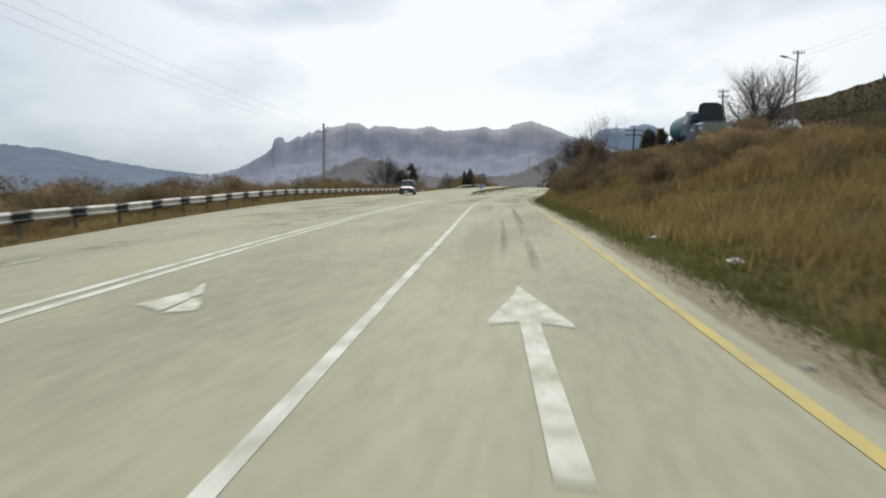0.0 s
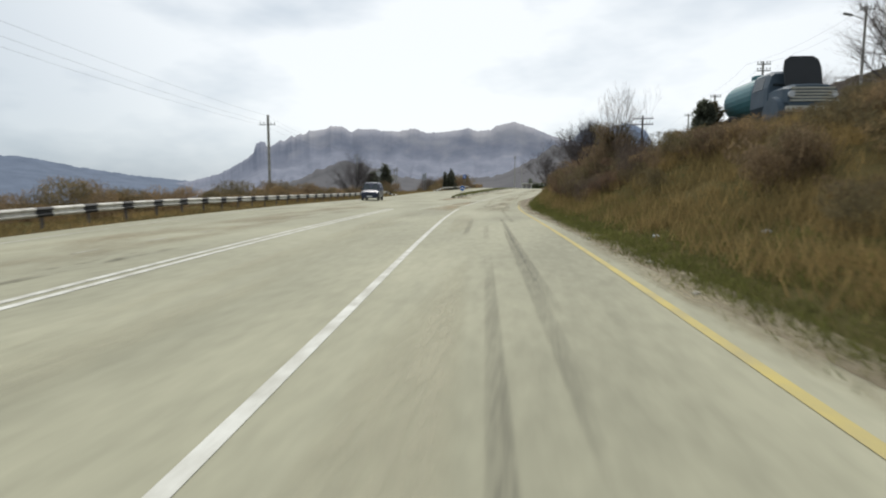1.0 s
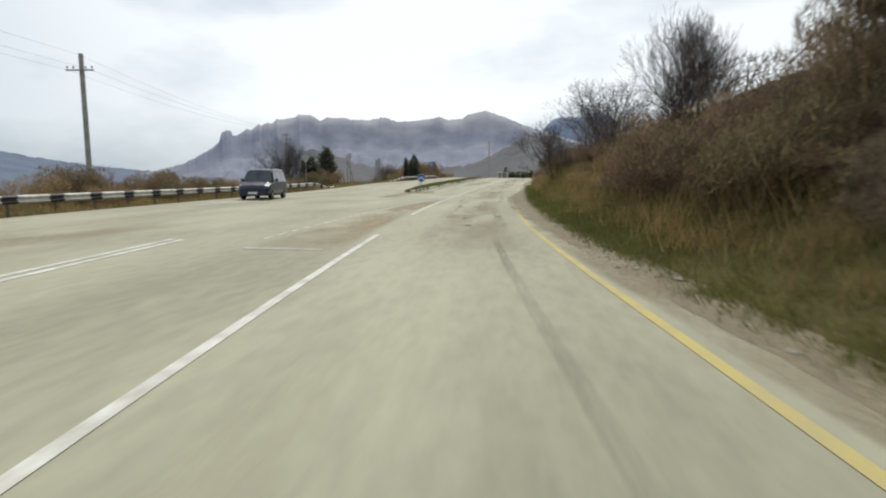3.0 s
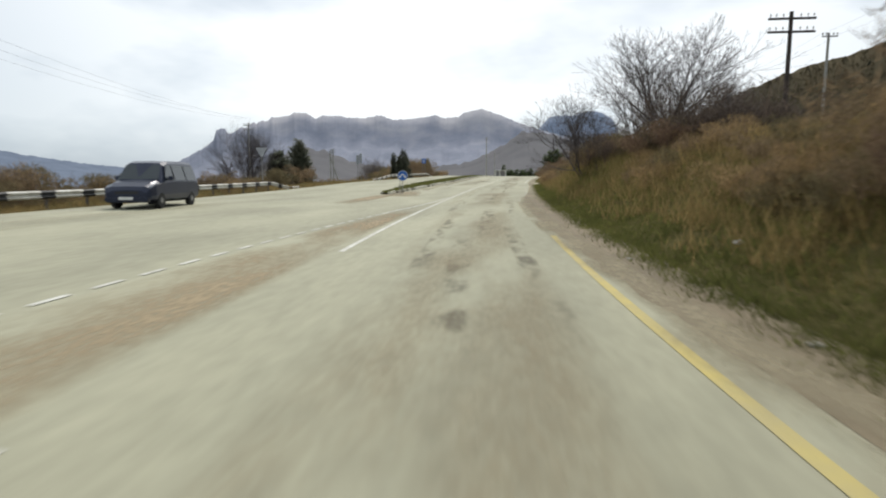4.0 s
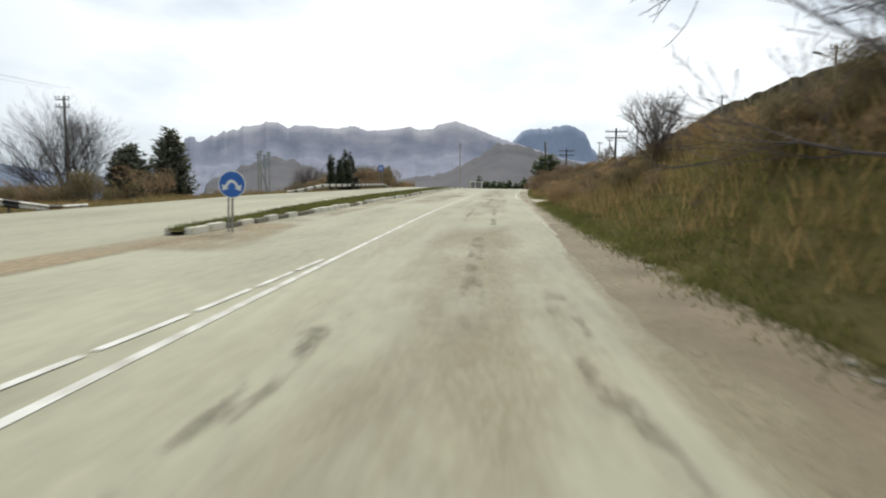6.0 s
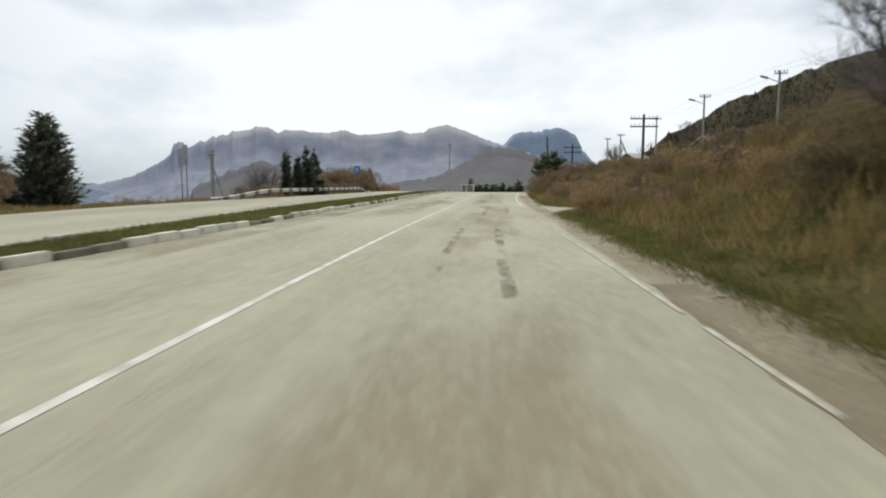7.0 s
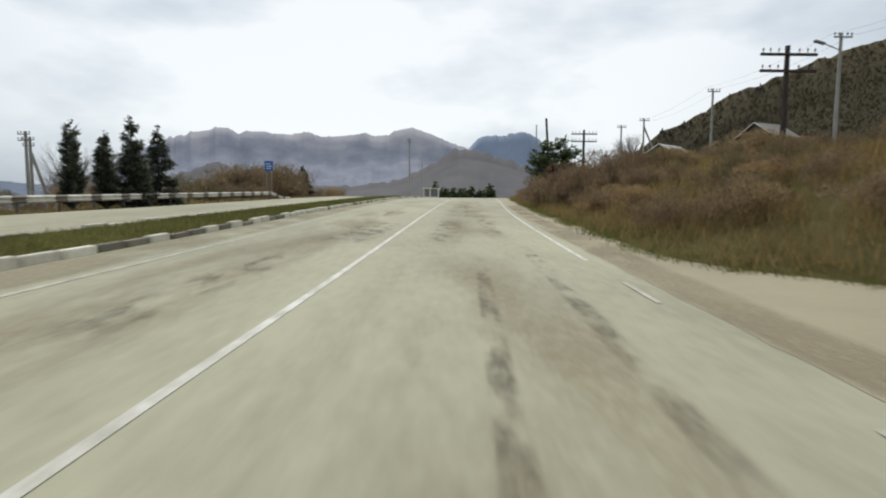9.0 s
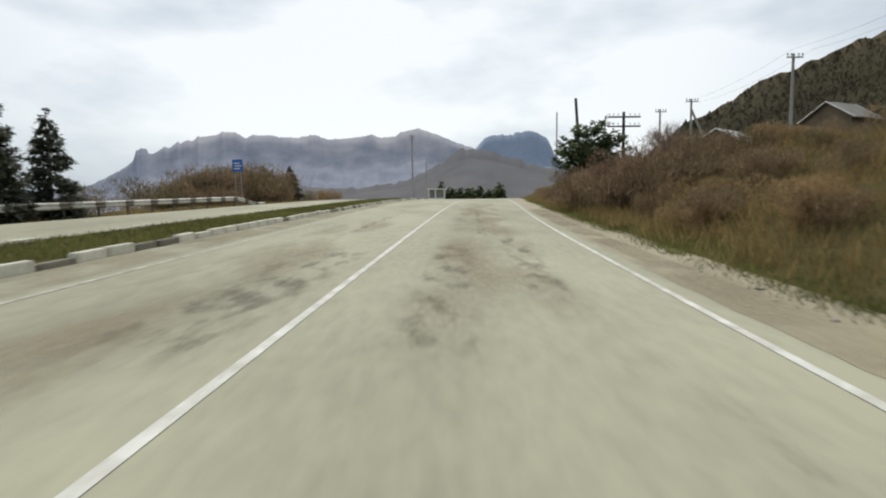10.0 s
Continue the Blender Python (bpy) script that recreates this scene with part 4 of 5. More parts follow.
tagged(new("woods", soup("woods", np.concatenate([woods(hills["hill_right"], 110000, 3, 0.75, r0=125, crest=0.45, plump=0.5), woods(hills["hill_right"], 5000, 23, 1.0, crest=0.92, plump=0.4)]), BARE_WOOD)), "leafless brown woods covering the hillside", "woods", kind="stuff")
tagged(new("woods", soup("woods", np.concatenate([woods(hills["hill_right"], 220, 4, 1.5, r0=150, crest=0.5, plump=0.3), woods(hills["hill_right"], 70, 14, 2.0, crest=0.95, plump=0.3)]), HILL_PINE)), "scattered dark pines on the hillside", "woods", kind="stuff")


# ---- road wear and the remaining markings ----
def stain(name, colour, density, scale, stretch, lo=0.42, hi=0.62):
    """A worn patch that thins out towards its rim and breaks up in noise."""
    m = bpy.data.materials.new(name)
    m.use_nodes = True
    n, l = m.node_tree.nodes, m.node_tree.links
    b = n["Principled BSDF"]
    b.inputs["Base Color"].default_value, b.inputs["Roughness"].default_value = (*colour, 1), 0.9
    b.inputs["Specular IOR Level"].default_value = 0.2
    co, mp2, sep = n.new("ShaderNodeTexCoord"), n.new("ShaderNodeMapping"), n.new("ShaderNodeSeparateXYZ")
    mp2.inputs["Scale"].default_value = stretch
    tex, tex2 = n.new("ShaderNodeTexNoise"), n.new("ShaderNodeTexNoise")
    tex.inputs["Scale"].default_value, tex.inputs["Detail"].default_value = scale, 6
    tex2.inputs["Scale"].default_value, tex2.inputs["Detail"].default_value = 14, 3
    l.new(co.outputs["UV"], sep.inputs[0])
    l.new(co.outputs["Object"], mp2.inputs[0])
    l.new(mp2.outputs[0], tex.inputs["Vector"])
    l.new(mp2.outputs[0], tex2.inputs["Vector"])
    r1 = n.new("ShaderNodeMapRange")
    r1.inputs["From Min"].default_value, r1.inputs["From Max"].default_value = lo, hi
    l.new(tex.outputs["Fac"], r1.inputs["Value"])
    rims = []
    for axis, reach in (("X", 0.2), ("Y", 0.14)):  # thin out towards both rims
        flip, both, rim = n.new("ShaderNodeMath"), n.new("ShaderNodeMath"), n.new("ShaderNodeMapRange")
        flip.operation, both.operation, rim.interpolation_type = "SUBTRACT", "MULTIPLY", "SMOOTHSTEP"
        flip.inputs[0].default_value = 1.0
        rim.inputs["From Max"].default_value = reach
        l.new(sep.outputs[axis], flip.inputs[1])
        l.new(sep.outputs[axis], both.inputs[0])
        l.new(flip.outputs[0], both.inputs[1])
        l.new(both.outputs[0], rim.inputs["Value"])
        rims.append(rim)
    r2 = n.new("ShaderNodeMath")
    r2.operation = "MULTIPLY"
    l.new(rims[0].outputs[0], r2.inputs[0])
    l.new(rims[1].outputs[0], r2.inputs[1])
    r3 = n.new("ShaderNodeMapRange")
    r3.inputs["From Min"].default_value, r3.inputs["From Max"].default_value, r3.inputs["To Min"].default_value = 0.35, 0.6, 0.5
    l.new(tex2.outputs["Fac"], r3.inputs["Value"])
    m1, m2, m3 = (n.new("ShaderNodeMath") for _ in range(3))
    for q in (m1, m2, m3):
        q.operation = "MULTIPLY"
    l.new(r1.outputs[0], m1.inputs[0])
    l.new(r2.outputs[0], m1.inputs[1])
    l.new(m1.outputs[0], m2.inputs[0])
    l.new(r3.outputs[0], m2.inputs[1])
    l.new(m2.outputs[0], m3.inputs[0])
    m3.inputs[1].default_value = density
    l.new(m3.outputs[0], b.inputs["Alpha"])
    return m


TYRE = stain("tyre_marks", (0.14, 0.13, 0.11), 0.28, 0.5, (2.0, 0.15, 1))
BROKEN = stain("broken_asphalt", (0.14, 0.122, 0.092), 0.5, 2.4, (1.3, 0.45, 1), 0.47, 0.64)
DUST = stain("brown_dust", (0.37, 0.29, 0.18), 0.95, 0.45, (1, 0.4, 1), 0.32, 0.55)
EDGE_DUST = stain("rim_dust", (0.37, 0.32, 0.215), 0.7, 0.9, (1, 0.5, 1), 0.3, 0.6)
PALE = stain("pale_dust", (0.53, 0.495, 0.36), 0.5, 0.5, (1.3, 0.2, 1))
lift = [0.008]


def wear(name, off0, off1, width, y0, y1, material, label, base=None):
    """A worn strip, set off from the lane line."""
    f = base or MID
    lift[0] += 0.0001

    def side(q):
        return lambda y: f(y) + off0 + (off1 - off0) * (y - y0) / (y1 - y0) + q * width / 2

    return tagged(ribbon(name, side(-1), side(1), y0, y1, lift[0], material, 1.0), label, "road wear", kind="structure")


for o0, o1, w, a, b in ((1.45, 1.8, 0.2, 16, 40), (1.95, 2.4, 0.22, 14, 38), (2.3, 2.55, 0.18, 24, 45), (1.1, 1.4, 0.2, 34, 50), (2.9, 2.9, 0.2, 40, 56)):
    wear("tyre_track", o0, o1, w, a, b, TYRE, "dark tyre marks on the asphalt")
for o0, w, a, b in ((2.2, 0.6, 56, 66), (3.3, 0.5, 58, 69), (1.6, 0.5, 61, 72), (2.7, 0.7, 66, 78), (3.6, 0.5, 72, 86), (1.2, 0.5, 74, 84), (2.6, 0.5, 82, 94),
                    (3.0, 0.35, 94, 112), (1.9, 0.3, 98, 110), (-2.4, 0.7, 103, 108), (2.3, 0.35, 110, 126), (3.4, 0.4, 116, 128), (-1.6, 1.2, 119, 126),
                    (-1.1, 2.2, 128, 137), (1.5, 1.3, 128, 138), (2.9, 0.9, 130, 140), (2.2, 0.4, 138, 160), (-2, 0.5, 140, 156), (-5, 0.8, 20, 30), (-6, 0.6, 12, 17)):
    wear("worn_patch", o0, o0, w * 0.75, a, b, BROKEN, "dark broken patch in the asphalt")
for o0, o1, w, a, b in ((-4.4, -4.6, 1.4, 79, 95), (-3.2, -4.2, 2.4, 88, 96), ):
    wear("dust_patch", o0, o1, w, a, b, DUST, "brown dust lying on the asphalt")
SILT = stain("brown_silt", (0.34, 0.275, 0.175), 0.5, 0.7, (1.2, 0.3, 1), 0.38, 0.62)
for o0, o1, w, a, b in ((2.3, 2.3, 2.6, 52, 77), (2.6, 2.5, 2.6, 78, 97), (2.6, 2.4, 2.4, 98, 126), (2.2, 2.4, 2.8, 127, 176), (-2.0, -2.2, 2.4, 112, 150), (-6.5, -7, 3.0, 20, 60)):
    wear("silt_patch", o0, o1, w, a, b, SILT, "thin brown silt on the asphalt")
for o0, w, a, b in ((0.9, 0.9, 10, 50), (0.7, 0.8, 78, 126), (-2, 1.4, 20, 50), (-9.4, 2.2, 30, 80), (-9, 2.5, 110, 160)):
    wear("dust_patch", o0, o0, w, a, b, PALE, "pale dust lying on the asphalt")

for a, b in ((95, 118), (112, 142), (136, 170), (164, 206)):
    wear("dust_patch", 0.72, 0.72, 1.5, a, b, EDGE_DUST, "brown dust gathered along the kerb stones", KERB)
for k in range(24):
    y0 = 4 + 6.3 * k
    wear("dust_patch", 0.02 * (k % 3) + (0.3 if y0 > 84 else 0), -0.05 * (k % 2) + (0.3 if y0 > 84 else 0), 0.7 + 0.12 * (k % 4), y0, y0 + 11, EDGE_DUST, "thin dust spilling onto the rim of the asphalt", EDGE)

# cracks
CRACK = stain("opened_seam", (0.15, 0.135, 0.10), 0.7, 1.6, (2.0, 0.7, 1), 0.38, 0.6)
kr = random.Random(19)
for x0, y0, y1 in ((0.58, 119.0, 131.5), (3.25, 96.5, 104.5)):  # long seams that have opened
    verts, n = [], int((y1 - y0) * 3)
    for j in range(n + 1):
        y, w = y0 + (y1 - y0) * j / n, kr.uniform(0.02, 0.06)
        x = x0 + 0.09 * rough_noise(x0, y, 0.9, 3.0) + kr.gauss(0, 0.015)
        verts += [(x - w, y, road_z(x, y) + 0.006), (x + w, y, road_z(x, y) + 0.006)]
    tagged(new("crack", mesh_of("crack", verts, [(2 * j, 2 * j + 1, 2 * j + 3, 2 * j + 2) for j in range(n)], CRACK)), "long opened seam in the asphalt", "road wear", kind="structure")

# broken line beside the lane line, short dashes on the far lane, the stop line
DASH = line((40, -2.5), (56, -2.4), (60, -2.15), (65, -1.77), (68, -1.66), (70.5, -1.45), (77, -0.72), (79, -0.6), (80.5, -0.46), (83, -0.22), (88, -0.12), (100, -0.1))
tagged(ribbon("dust_patch", lambda v: MID(v) + DASH(v) + 0.1, shifted(MID, -0.1), 52, 76, 0.0055, DUST, 0.6), "brown dust between the lane line and the dashes", "road wear", kind="structure")
y = 54.0
while y < 87:
    long = 0.55 if y < 73 else 1.3
    stripe("dash_marking", lambda v: MID(v) + DASH(v), y, y + long, 0.09, WHITE, "short white dash of a broken line", 0.0095)
    y += long + (0.37 if y < 73 else 0.16)
for k in range(16):
    y = 10.6 + 2.5 * k
    stripe("dash_marking", shifted(DOUBLE, -2.3), y, y + 0.8, 0.1, FADED, "worn short white dash", 0.007)
stripe("line_marking", shifted(LEFT, 0.9), 28, 100, 0.12, FADED, "worn white edge line along the far side")
stripe("line_marking", shifted(KERB, 1.6), 112, 214, 0.12, FADED, "worn white edge line beside the median")
vs = [(-1.5, 52.3), (0.1, 52.4), (0.1, 52.58), (-1.5, 52.5)]
tagged(new("stop_line", mesh_of("stop_line", [(x, y, road_z(x, y) + 0.007) for x, y in vs], [(0, 1, 2, 3)], FADED)), "worn white line across the lane", "road marking", kind="structure")


def arrow_marking(outline, x, y, turn, material, label):
    """A painted outline laid on the road, in pieces worn apart where it is given in several rings."""
    m = pose(x, y, 0, 0, 0, turn)
    verts, faces = [], []
    for ring in outline:
        pts = [m @ Vector((a, b, 0)) for a, b in ring]
        faces.append(tuple(range(len(verts), len(verts) + len(pts))))
        verts += [(p.x, p.y, road_z(p.x, p.y) + 0.009) for p in pts]
    return tagged(new("arrow_marking", mesh_of("arrow_marking", verts, faces, material)), label, "road marking", kind="structure")


WORN_WHITE = mat("worn_arrow_paint", (0.70, 0.69, 0.61), (0.36, 0.34, 0.25), scale=3.2, fine=16, bump=0.1)
arrow_marking([[(-0.10, 0), (0.10, 0), (0.10, 3.0), (-0.10, 3.0)], [(-0.42, 3.0), (-0.40, 2.85), (-0.2, 2.98), (0.2, 2.96), (0.42, 2.86), (0.43, 3.0), (0.12, 4.35), (-0.02, 5.0), (-0.1, 4.4)]],
              6.61, 9.06, 6, WORN_WHITE, "worn white straight-ahead arrow painted in the lane")
arrow_marking([[(-0.44, 0.12), (-0.05, -0.1), (-0.02, 0.5), (-0.2, 0.85)], [(0.0, -0.2), (0.28, -0.05), (0.16, 0.36), (0.0, 0.55)], [(-0.2, 0.9), (-0.05, 0.6), (0.02, 0.7), (-0.26, 1.45)]],
              2.66, 11.58, 11, WORN_WHITE, "worn white arrow painted in the middle lane")


# ---- road signs ----
BLUE = mat("sign_blue", (0.035, 0.14, 0.46), (0.025, 0.10, 0.36), scale=3, fine=30, rough=0.4, bump=0)
SIGN_WHITE = mat("sign_white", (0.75, 0.75, 0.73), (0.6, 0.6, 0.58), scale=3, fine=30, rough=0.4, bump=0)
SIGN_BACK = mat("sign_back", (0.42, 0.43, 0.44), (0.31, 0.32, 0.33), scale=3, fine=30, rough=0.45, metal=0.4, bump=0)


def flat(points, thick, m):
    """A thin plate in the x, z plane, facing -y."""
    bm = bmesh.new()
    face = bm.faces.new([bm.verts.new((x, 0, z)) for x, z in points])
    top = bmesh.ops.extrude_face_region(bm, geom=[face])["geom"]
    bmesh.ops.translate(bm, vec=(0, thick, 0), verts=[v for v in top if isinstance(v, bmesh.types.BMVert)])
    bmesh.ops.recalc_face_normals(bm, faces=bm.faces)
    bmesh.ops.transform(bm, matrix=m, verts=bm.verts)
    return bm


def ring_points(r, n=28):
    return [(r * math.cos(2 * math.pi * k / n), r * math.sin(2 * math.pi * k / n)) for k in range(n)]


def keep_sign(x, y):
    ob = thing("road_sign", pose(x, y, road_z(x, y) + 0.06, 0, 1.5, 4), "round blue road sign with two white arrows on a grey post", "road sign")
    bm = bmesh.new()
    tube(bm, (0, 0.03, -0.2), (0, 0.03, 1.55), 0.03)
    part("post", bm, STEEL, ob)
    bm = bmesh.new()
    tube(bm, (-0.22, 0.35, -0.2), (-0.22, 0.35, 1.1), 0.025)
    part("post", bm, STEEL, ob)
    disc = part("plate", flat(ring_points(0.36), 0.012, Matrix.Translation((0, 0, 1.22))), SIGN_WHITE, ob, "round blue plate with a white rim")
    part("face", flat(ring_points(0.335), 0.004, Matrix.Translation((0, -0.006, 1.22))), BLUE, disc)
    for sgn in (-1, 1):
        pts = [(0.0, 0.13), (0.08, 0.10), (0.19, -0.04), (0.25, 0.01), (0.24, -0.17), (0.08, -0.11), (0.13, -0.08), (0.05, 0.03), (0.0, 0.05)]
        pts = [(sgn * a, b) for a, b in pts][::sgn]
        part("arrow", flat(pts, 0.003, Matrix.Translation((0, -0.011, 1.22))), SIGN_WHITE, disc)
    return ob


keep_sign(-3.95, 92.2)


def board_sign(x, y, turn, boards, posts, material, label, bars=()):
    """Boards given as (x, z, width, height), on posts."""
    ob = thing("road_sign", pose(x, y, land(x, y), 0, 0, turn), label, "road sign")
    for px, top in posts:
        bm = bmesh.new()
        tube(bm, (px, 0.05, -0.3), (px, 0.05, top), 0.04)
        part("post", bm, STEEL, ob)
    for bx, bz, w, h in boards:
        c = 0.04
        pts = [(-w / 2 + c, -h / 2), (w / 2 - c, -h / 2), (w / 2, -h / 2 + c), (w / 2, h / 2 - c), (w / 2 - c, h / 2), (-w / 2 + c, h / 2), (-w / 2, h / 2 - c), (-w / 2, -h / 2 + c)]
        panel = part("panel", flat(pts, 0.02, Matrix.Translation((bx, 0, bz))), material, ob)
        for ax, az, aw, ah in bars:
            part("lettering_bar", flat([(-aw / 2, -ah / 2), (aw / 2, -ah / 2), (aw / 2, ah / 2), (-aw / 2, ah / 2)], 0.004, Matrix.Translation((bx + ax, -0.006, bz + az))), SIGN_WHITE, panel)
    return ob


board_sign(-13.3, 170.4, 0, [(0, 3.3, 0.85, 1.0)], [(-0.25, 3.2), (0.25, 3.2)], BLUE, "square blue direction sign on two posts", bars=[(-0.06, 0.2, 0.5, 0.09), (0.04, -0.02, 0.56, 0.09), (-0.04, -0.24, 0.48, 0.09)])
board_sign(-15.3, 125.2, -28, [(0, 2.95, 0.46, 1.25), (-0.52, 2.75, 0.46, 1.2)], [(0, 3.1), (-0.52, 2.9)], SIGN_BACK, "grey backs of two narrow signs on posts")
giveway = thing("road_sign", pose(-17.3, 99.4, land(-17.3, 99.4), 0, 0, 8), "grey back of a triangular give-way sign", "road sign")
bm = bmesh.new()
tube(bm, (0, 0.04, -0.3), (0, 0.04, 3.3), 0.035)
part("post", bm, STEEL, giveway)
part("plate", flat([(-0.43, 3.45), (-0.47, 3.4), (-0.04, 2.66), (0.04, 2.66), (0.47, 3.4), (0.43, 3.45)], 0.012, Matrix.Identity(4)), SIGN_BACK, giveway)


# ---- vehicles ----
def coat(name, colour, rough=0.3, metal=0.0):
    return mat(name, colour, tuple(c * 0.8 for c in colour), scale=2, fine=30, rough=rough, metal=metal, bump=0.02, spec=0.5)


VAN_PAINT = coat("dark_blue_paint", (0.022, 0.028, 0.055), 0.28, 0.2)
GLASS = coat("dark_window_glass", (0.035, 0.045, 0.05), 0.06)
RUBBER = coat("tyre_rubber_black", (0.018, 0.018, 0.019), 0.85)
RIM = coat("wheel_rim", (0.30, 0.30, 0.31), 0.35, 0.7)
LAMP_GLASS = coat("headlamp_glass", (0.62, 0.64, 0.66), 0.12)
PLASTIC = coat("black_plastic", (0.025, 0.025, 0.027), 0.6)


def loft(bm, stations):
    """A body from rings of points along y; each station is (y, [(x, z), ...]) for its right half from bottom to top."""
    rings = []
    for y, half in stations:
        ring = [bm.verts.new((x, y, z)) for x, z in half] + [bm.verts.new((-x, y, z)) for x, z in reversed(half)]
        rings.append(ring)
    n = len(rings[0])
    for a, b in zip(rings, rings[1:]):
        for k in range(n):
            bm.faces.new((a[k], a[(k + 1) % n], b[(k + 1) % n], b[k]))
    bm.faces.new(rings[0][::-1])
    bm.faces.new(rings[-1])
    bmesh.ops.recalc_face_normals(bm, faces=bm.faces)


def wheel(parent, x, y, r, width, side):
    bm = bmesh.new()
    turn = pose(x, y, r, 0, 90, 0)
    w = width / 2
    lathe(bm, [(r * 0.62, -w), (r * 0.9, -w), (r, -w * 0.6), (r, w * 0.6), (r * 0.9, w), (r * 0.62, w)], 24, turn)
    tyre = part("wheel", bm, RUBBER, parent)
    bm = bmesh.new()
    lathe(bm, [(r * 0.6, w * 0.2 * side - 0.02), (r * 0.6, w * 0.9 * side + 0.0), (r * 0.3, w * 1.02 * side), (r * 0.12, w * 1.06 * side)], 18, turn)
    part("rim", bm, RIM, tyre)


def quad(points, material, parent, name, label="", thick=0.012):
    """A thin pane through four or more corners."""
    bm = bmesh.new()
    f = bm.faces.new([bm.verts.new(p) for p in points])
    f.normal_update()
    nrm = f.normal.copy()
    g = bmesh.ops.extrude_face_region(bm, geom=[f])["geom"]
    bmesh.ops.translate(bm, vec=nrm * thick, verts=[v for v in g if isinstance(v, bmesh.types.BMVert)])
    bmesh.ops.recalc_face_normals(bm, faces=bm.faces)
    return part(name, bm, material, parent, label)


def minivan(x, y, turn):
    """Nose at -y."""
    ob = thing("minivan", pose(x, y, road_z(x, y), 0, 0, turn), "dark blue minivan on the far lane", "van")
    W, L = 0.9, 4.6

    def st(yy, zb, zs, zr, wr, ws=1.0):
        w = W * ws
        return (yy, [(w * 0.75, zb), (w * 0.97, zb + 0.12), (w, 0.6 * zb + 0.4 * zs), (w * 0.98, zs), (wr, zr - 0.10 if zr > zs + 0.12 else zs + 0.02), (wr * 0.86, zr), (0.02, zr + 0.015)])

    bm = bmesh.new()
    loft(bm, [st(0, 0.32, 0.62, 0.70, 0.6, 0.82), st(0.12, 0.26, 0.78, 0.84, 0.7, 0.93), st(0.45, 0.24, 0.9, 0.98, 0.78), st(0.9, 0.24, 0.96, 1.08, 0.8), st(1.55, 0.24, 1.0, 1.74, 0.68),
              st(1.95, 0.24, 1.02, 1.83, 0.70), st(3.4, 0.24, 1.02, 1.86, 0.70), st(4.3, 0.26, 1.02, 1.84, 0.70), st(4.52, 0.30, 1.0, 1.72, 0.68), st(4.6, 0.36, 0.96, 1.2, 0.7, 0.95)])
    body = part("body", bm, VAN_PAINT, ob)
    quad([(-0.76, 0.93, 1.11), (0.76, 0.93, 1.11), (0.63, 1.5, 1.68), (-0.63, 1.5, 1.68)], GLASS, ob, "windscreen", "dark windscreen")
    for sx in (-1, 1):
        for a, b, ta, tb in ((1.2, 2.05, 1.65, 2.05), (2.15, 3.2, 2.15, 3.2), (3.3, 4.3, 3.3, 4.2)):
            pts = [(sx * 0.893, a, 1.07), (sx * 0.893, b, 1.07), (sx * 0.73, tb, 1.68), (sx * 0.73, ta, 1.68)]
            quad(pts if sx > 0 else pts[::-1], GLASS, ob, "side_window")
        quad([(sx * 0.5, 0.055, 0.66), (sx * 0.84, 0.22, 0.70), (sx * 0.83, 0.34, 0.86), (sx * 0.5, 0.16, 0.82)][::sx], LAMP_GLASS, ob, "headlight", "clear glass headlight", 0.03)
        for wy in (0.85, 3.75):
            wheel(ob, sx * 0.8, wy, 0.32, 0.2, sx)
        bm = bmesh.new()
        box(bm, sx * 1.0 - 0.1, sx * 1.0 + 0.1, 1.42, 1.52, 1.08, 1.24, 0.03)
        part("mirror", bm, VAN_PAINT, ob)
        quad([(sx * 0.6, 4.61, 0.95), (sx * 0.84, 4.58, 0.95), (sx * 0.66, 4.56, 1.5), (sx * 0.58, 4.57, 1.5)], coat("tail_red", (0.25, 0.02, 0.02), 0.2), ob, "tail_light", "red tail light", 0.02)
    bm = bmesh.new()
    box(bm, -0.78, 0.78, -0.06, 0.2, 0.26, 0.48, 0.05)
    part("bumper", bm, VAN_PAINT, ob)
    bm = bmesh.new()
    box(bm, -0.42, 0.42, -0.005, 0.06, 0.56, 0.68, 0.01)
    part("grille", bm, PLASTIC, ob)
    bm = bmesh.new()
    box(bm, -0.26, 0.26, -0.085, -0.06, 0.36, 0.47, 0.005)
    part("number_plate", bm, SIGN_WHITE, ob, "blank white plate")
    return ob


minivan(-10.7, 72.6, 9)

CAB_BLUE = coat("faded_blue_cab", (0.075, 0.11, 0.145), 0.6)
TANK_TEAL = coat("teal_tank", (0.06, 0.185, 0.21), 0.55)
DULL_WHITE = coat("dull_white_paint", (0.58, 0.57, 0.50), 0.6)
HOOD_DARK = coat("hood_inside", (0.02, 0.022, 0.025), 0.7)


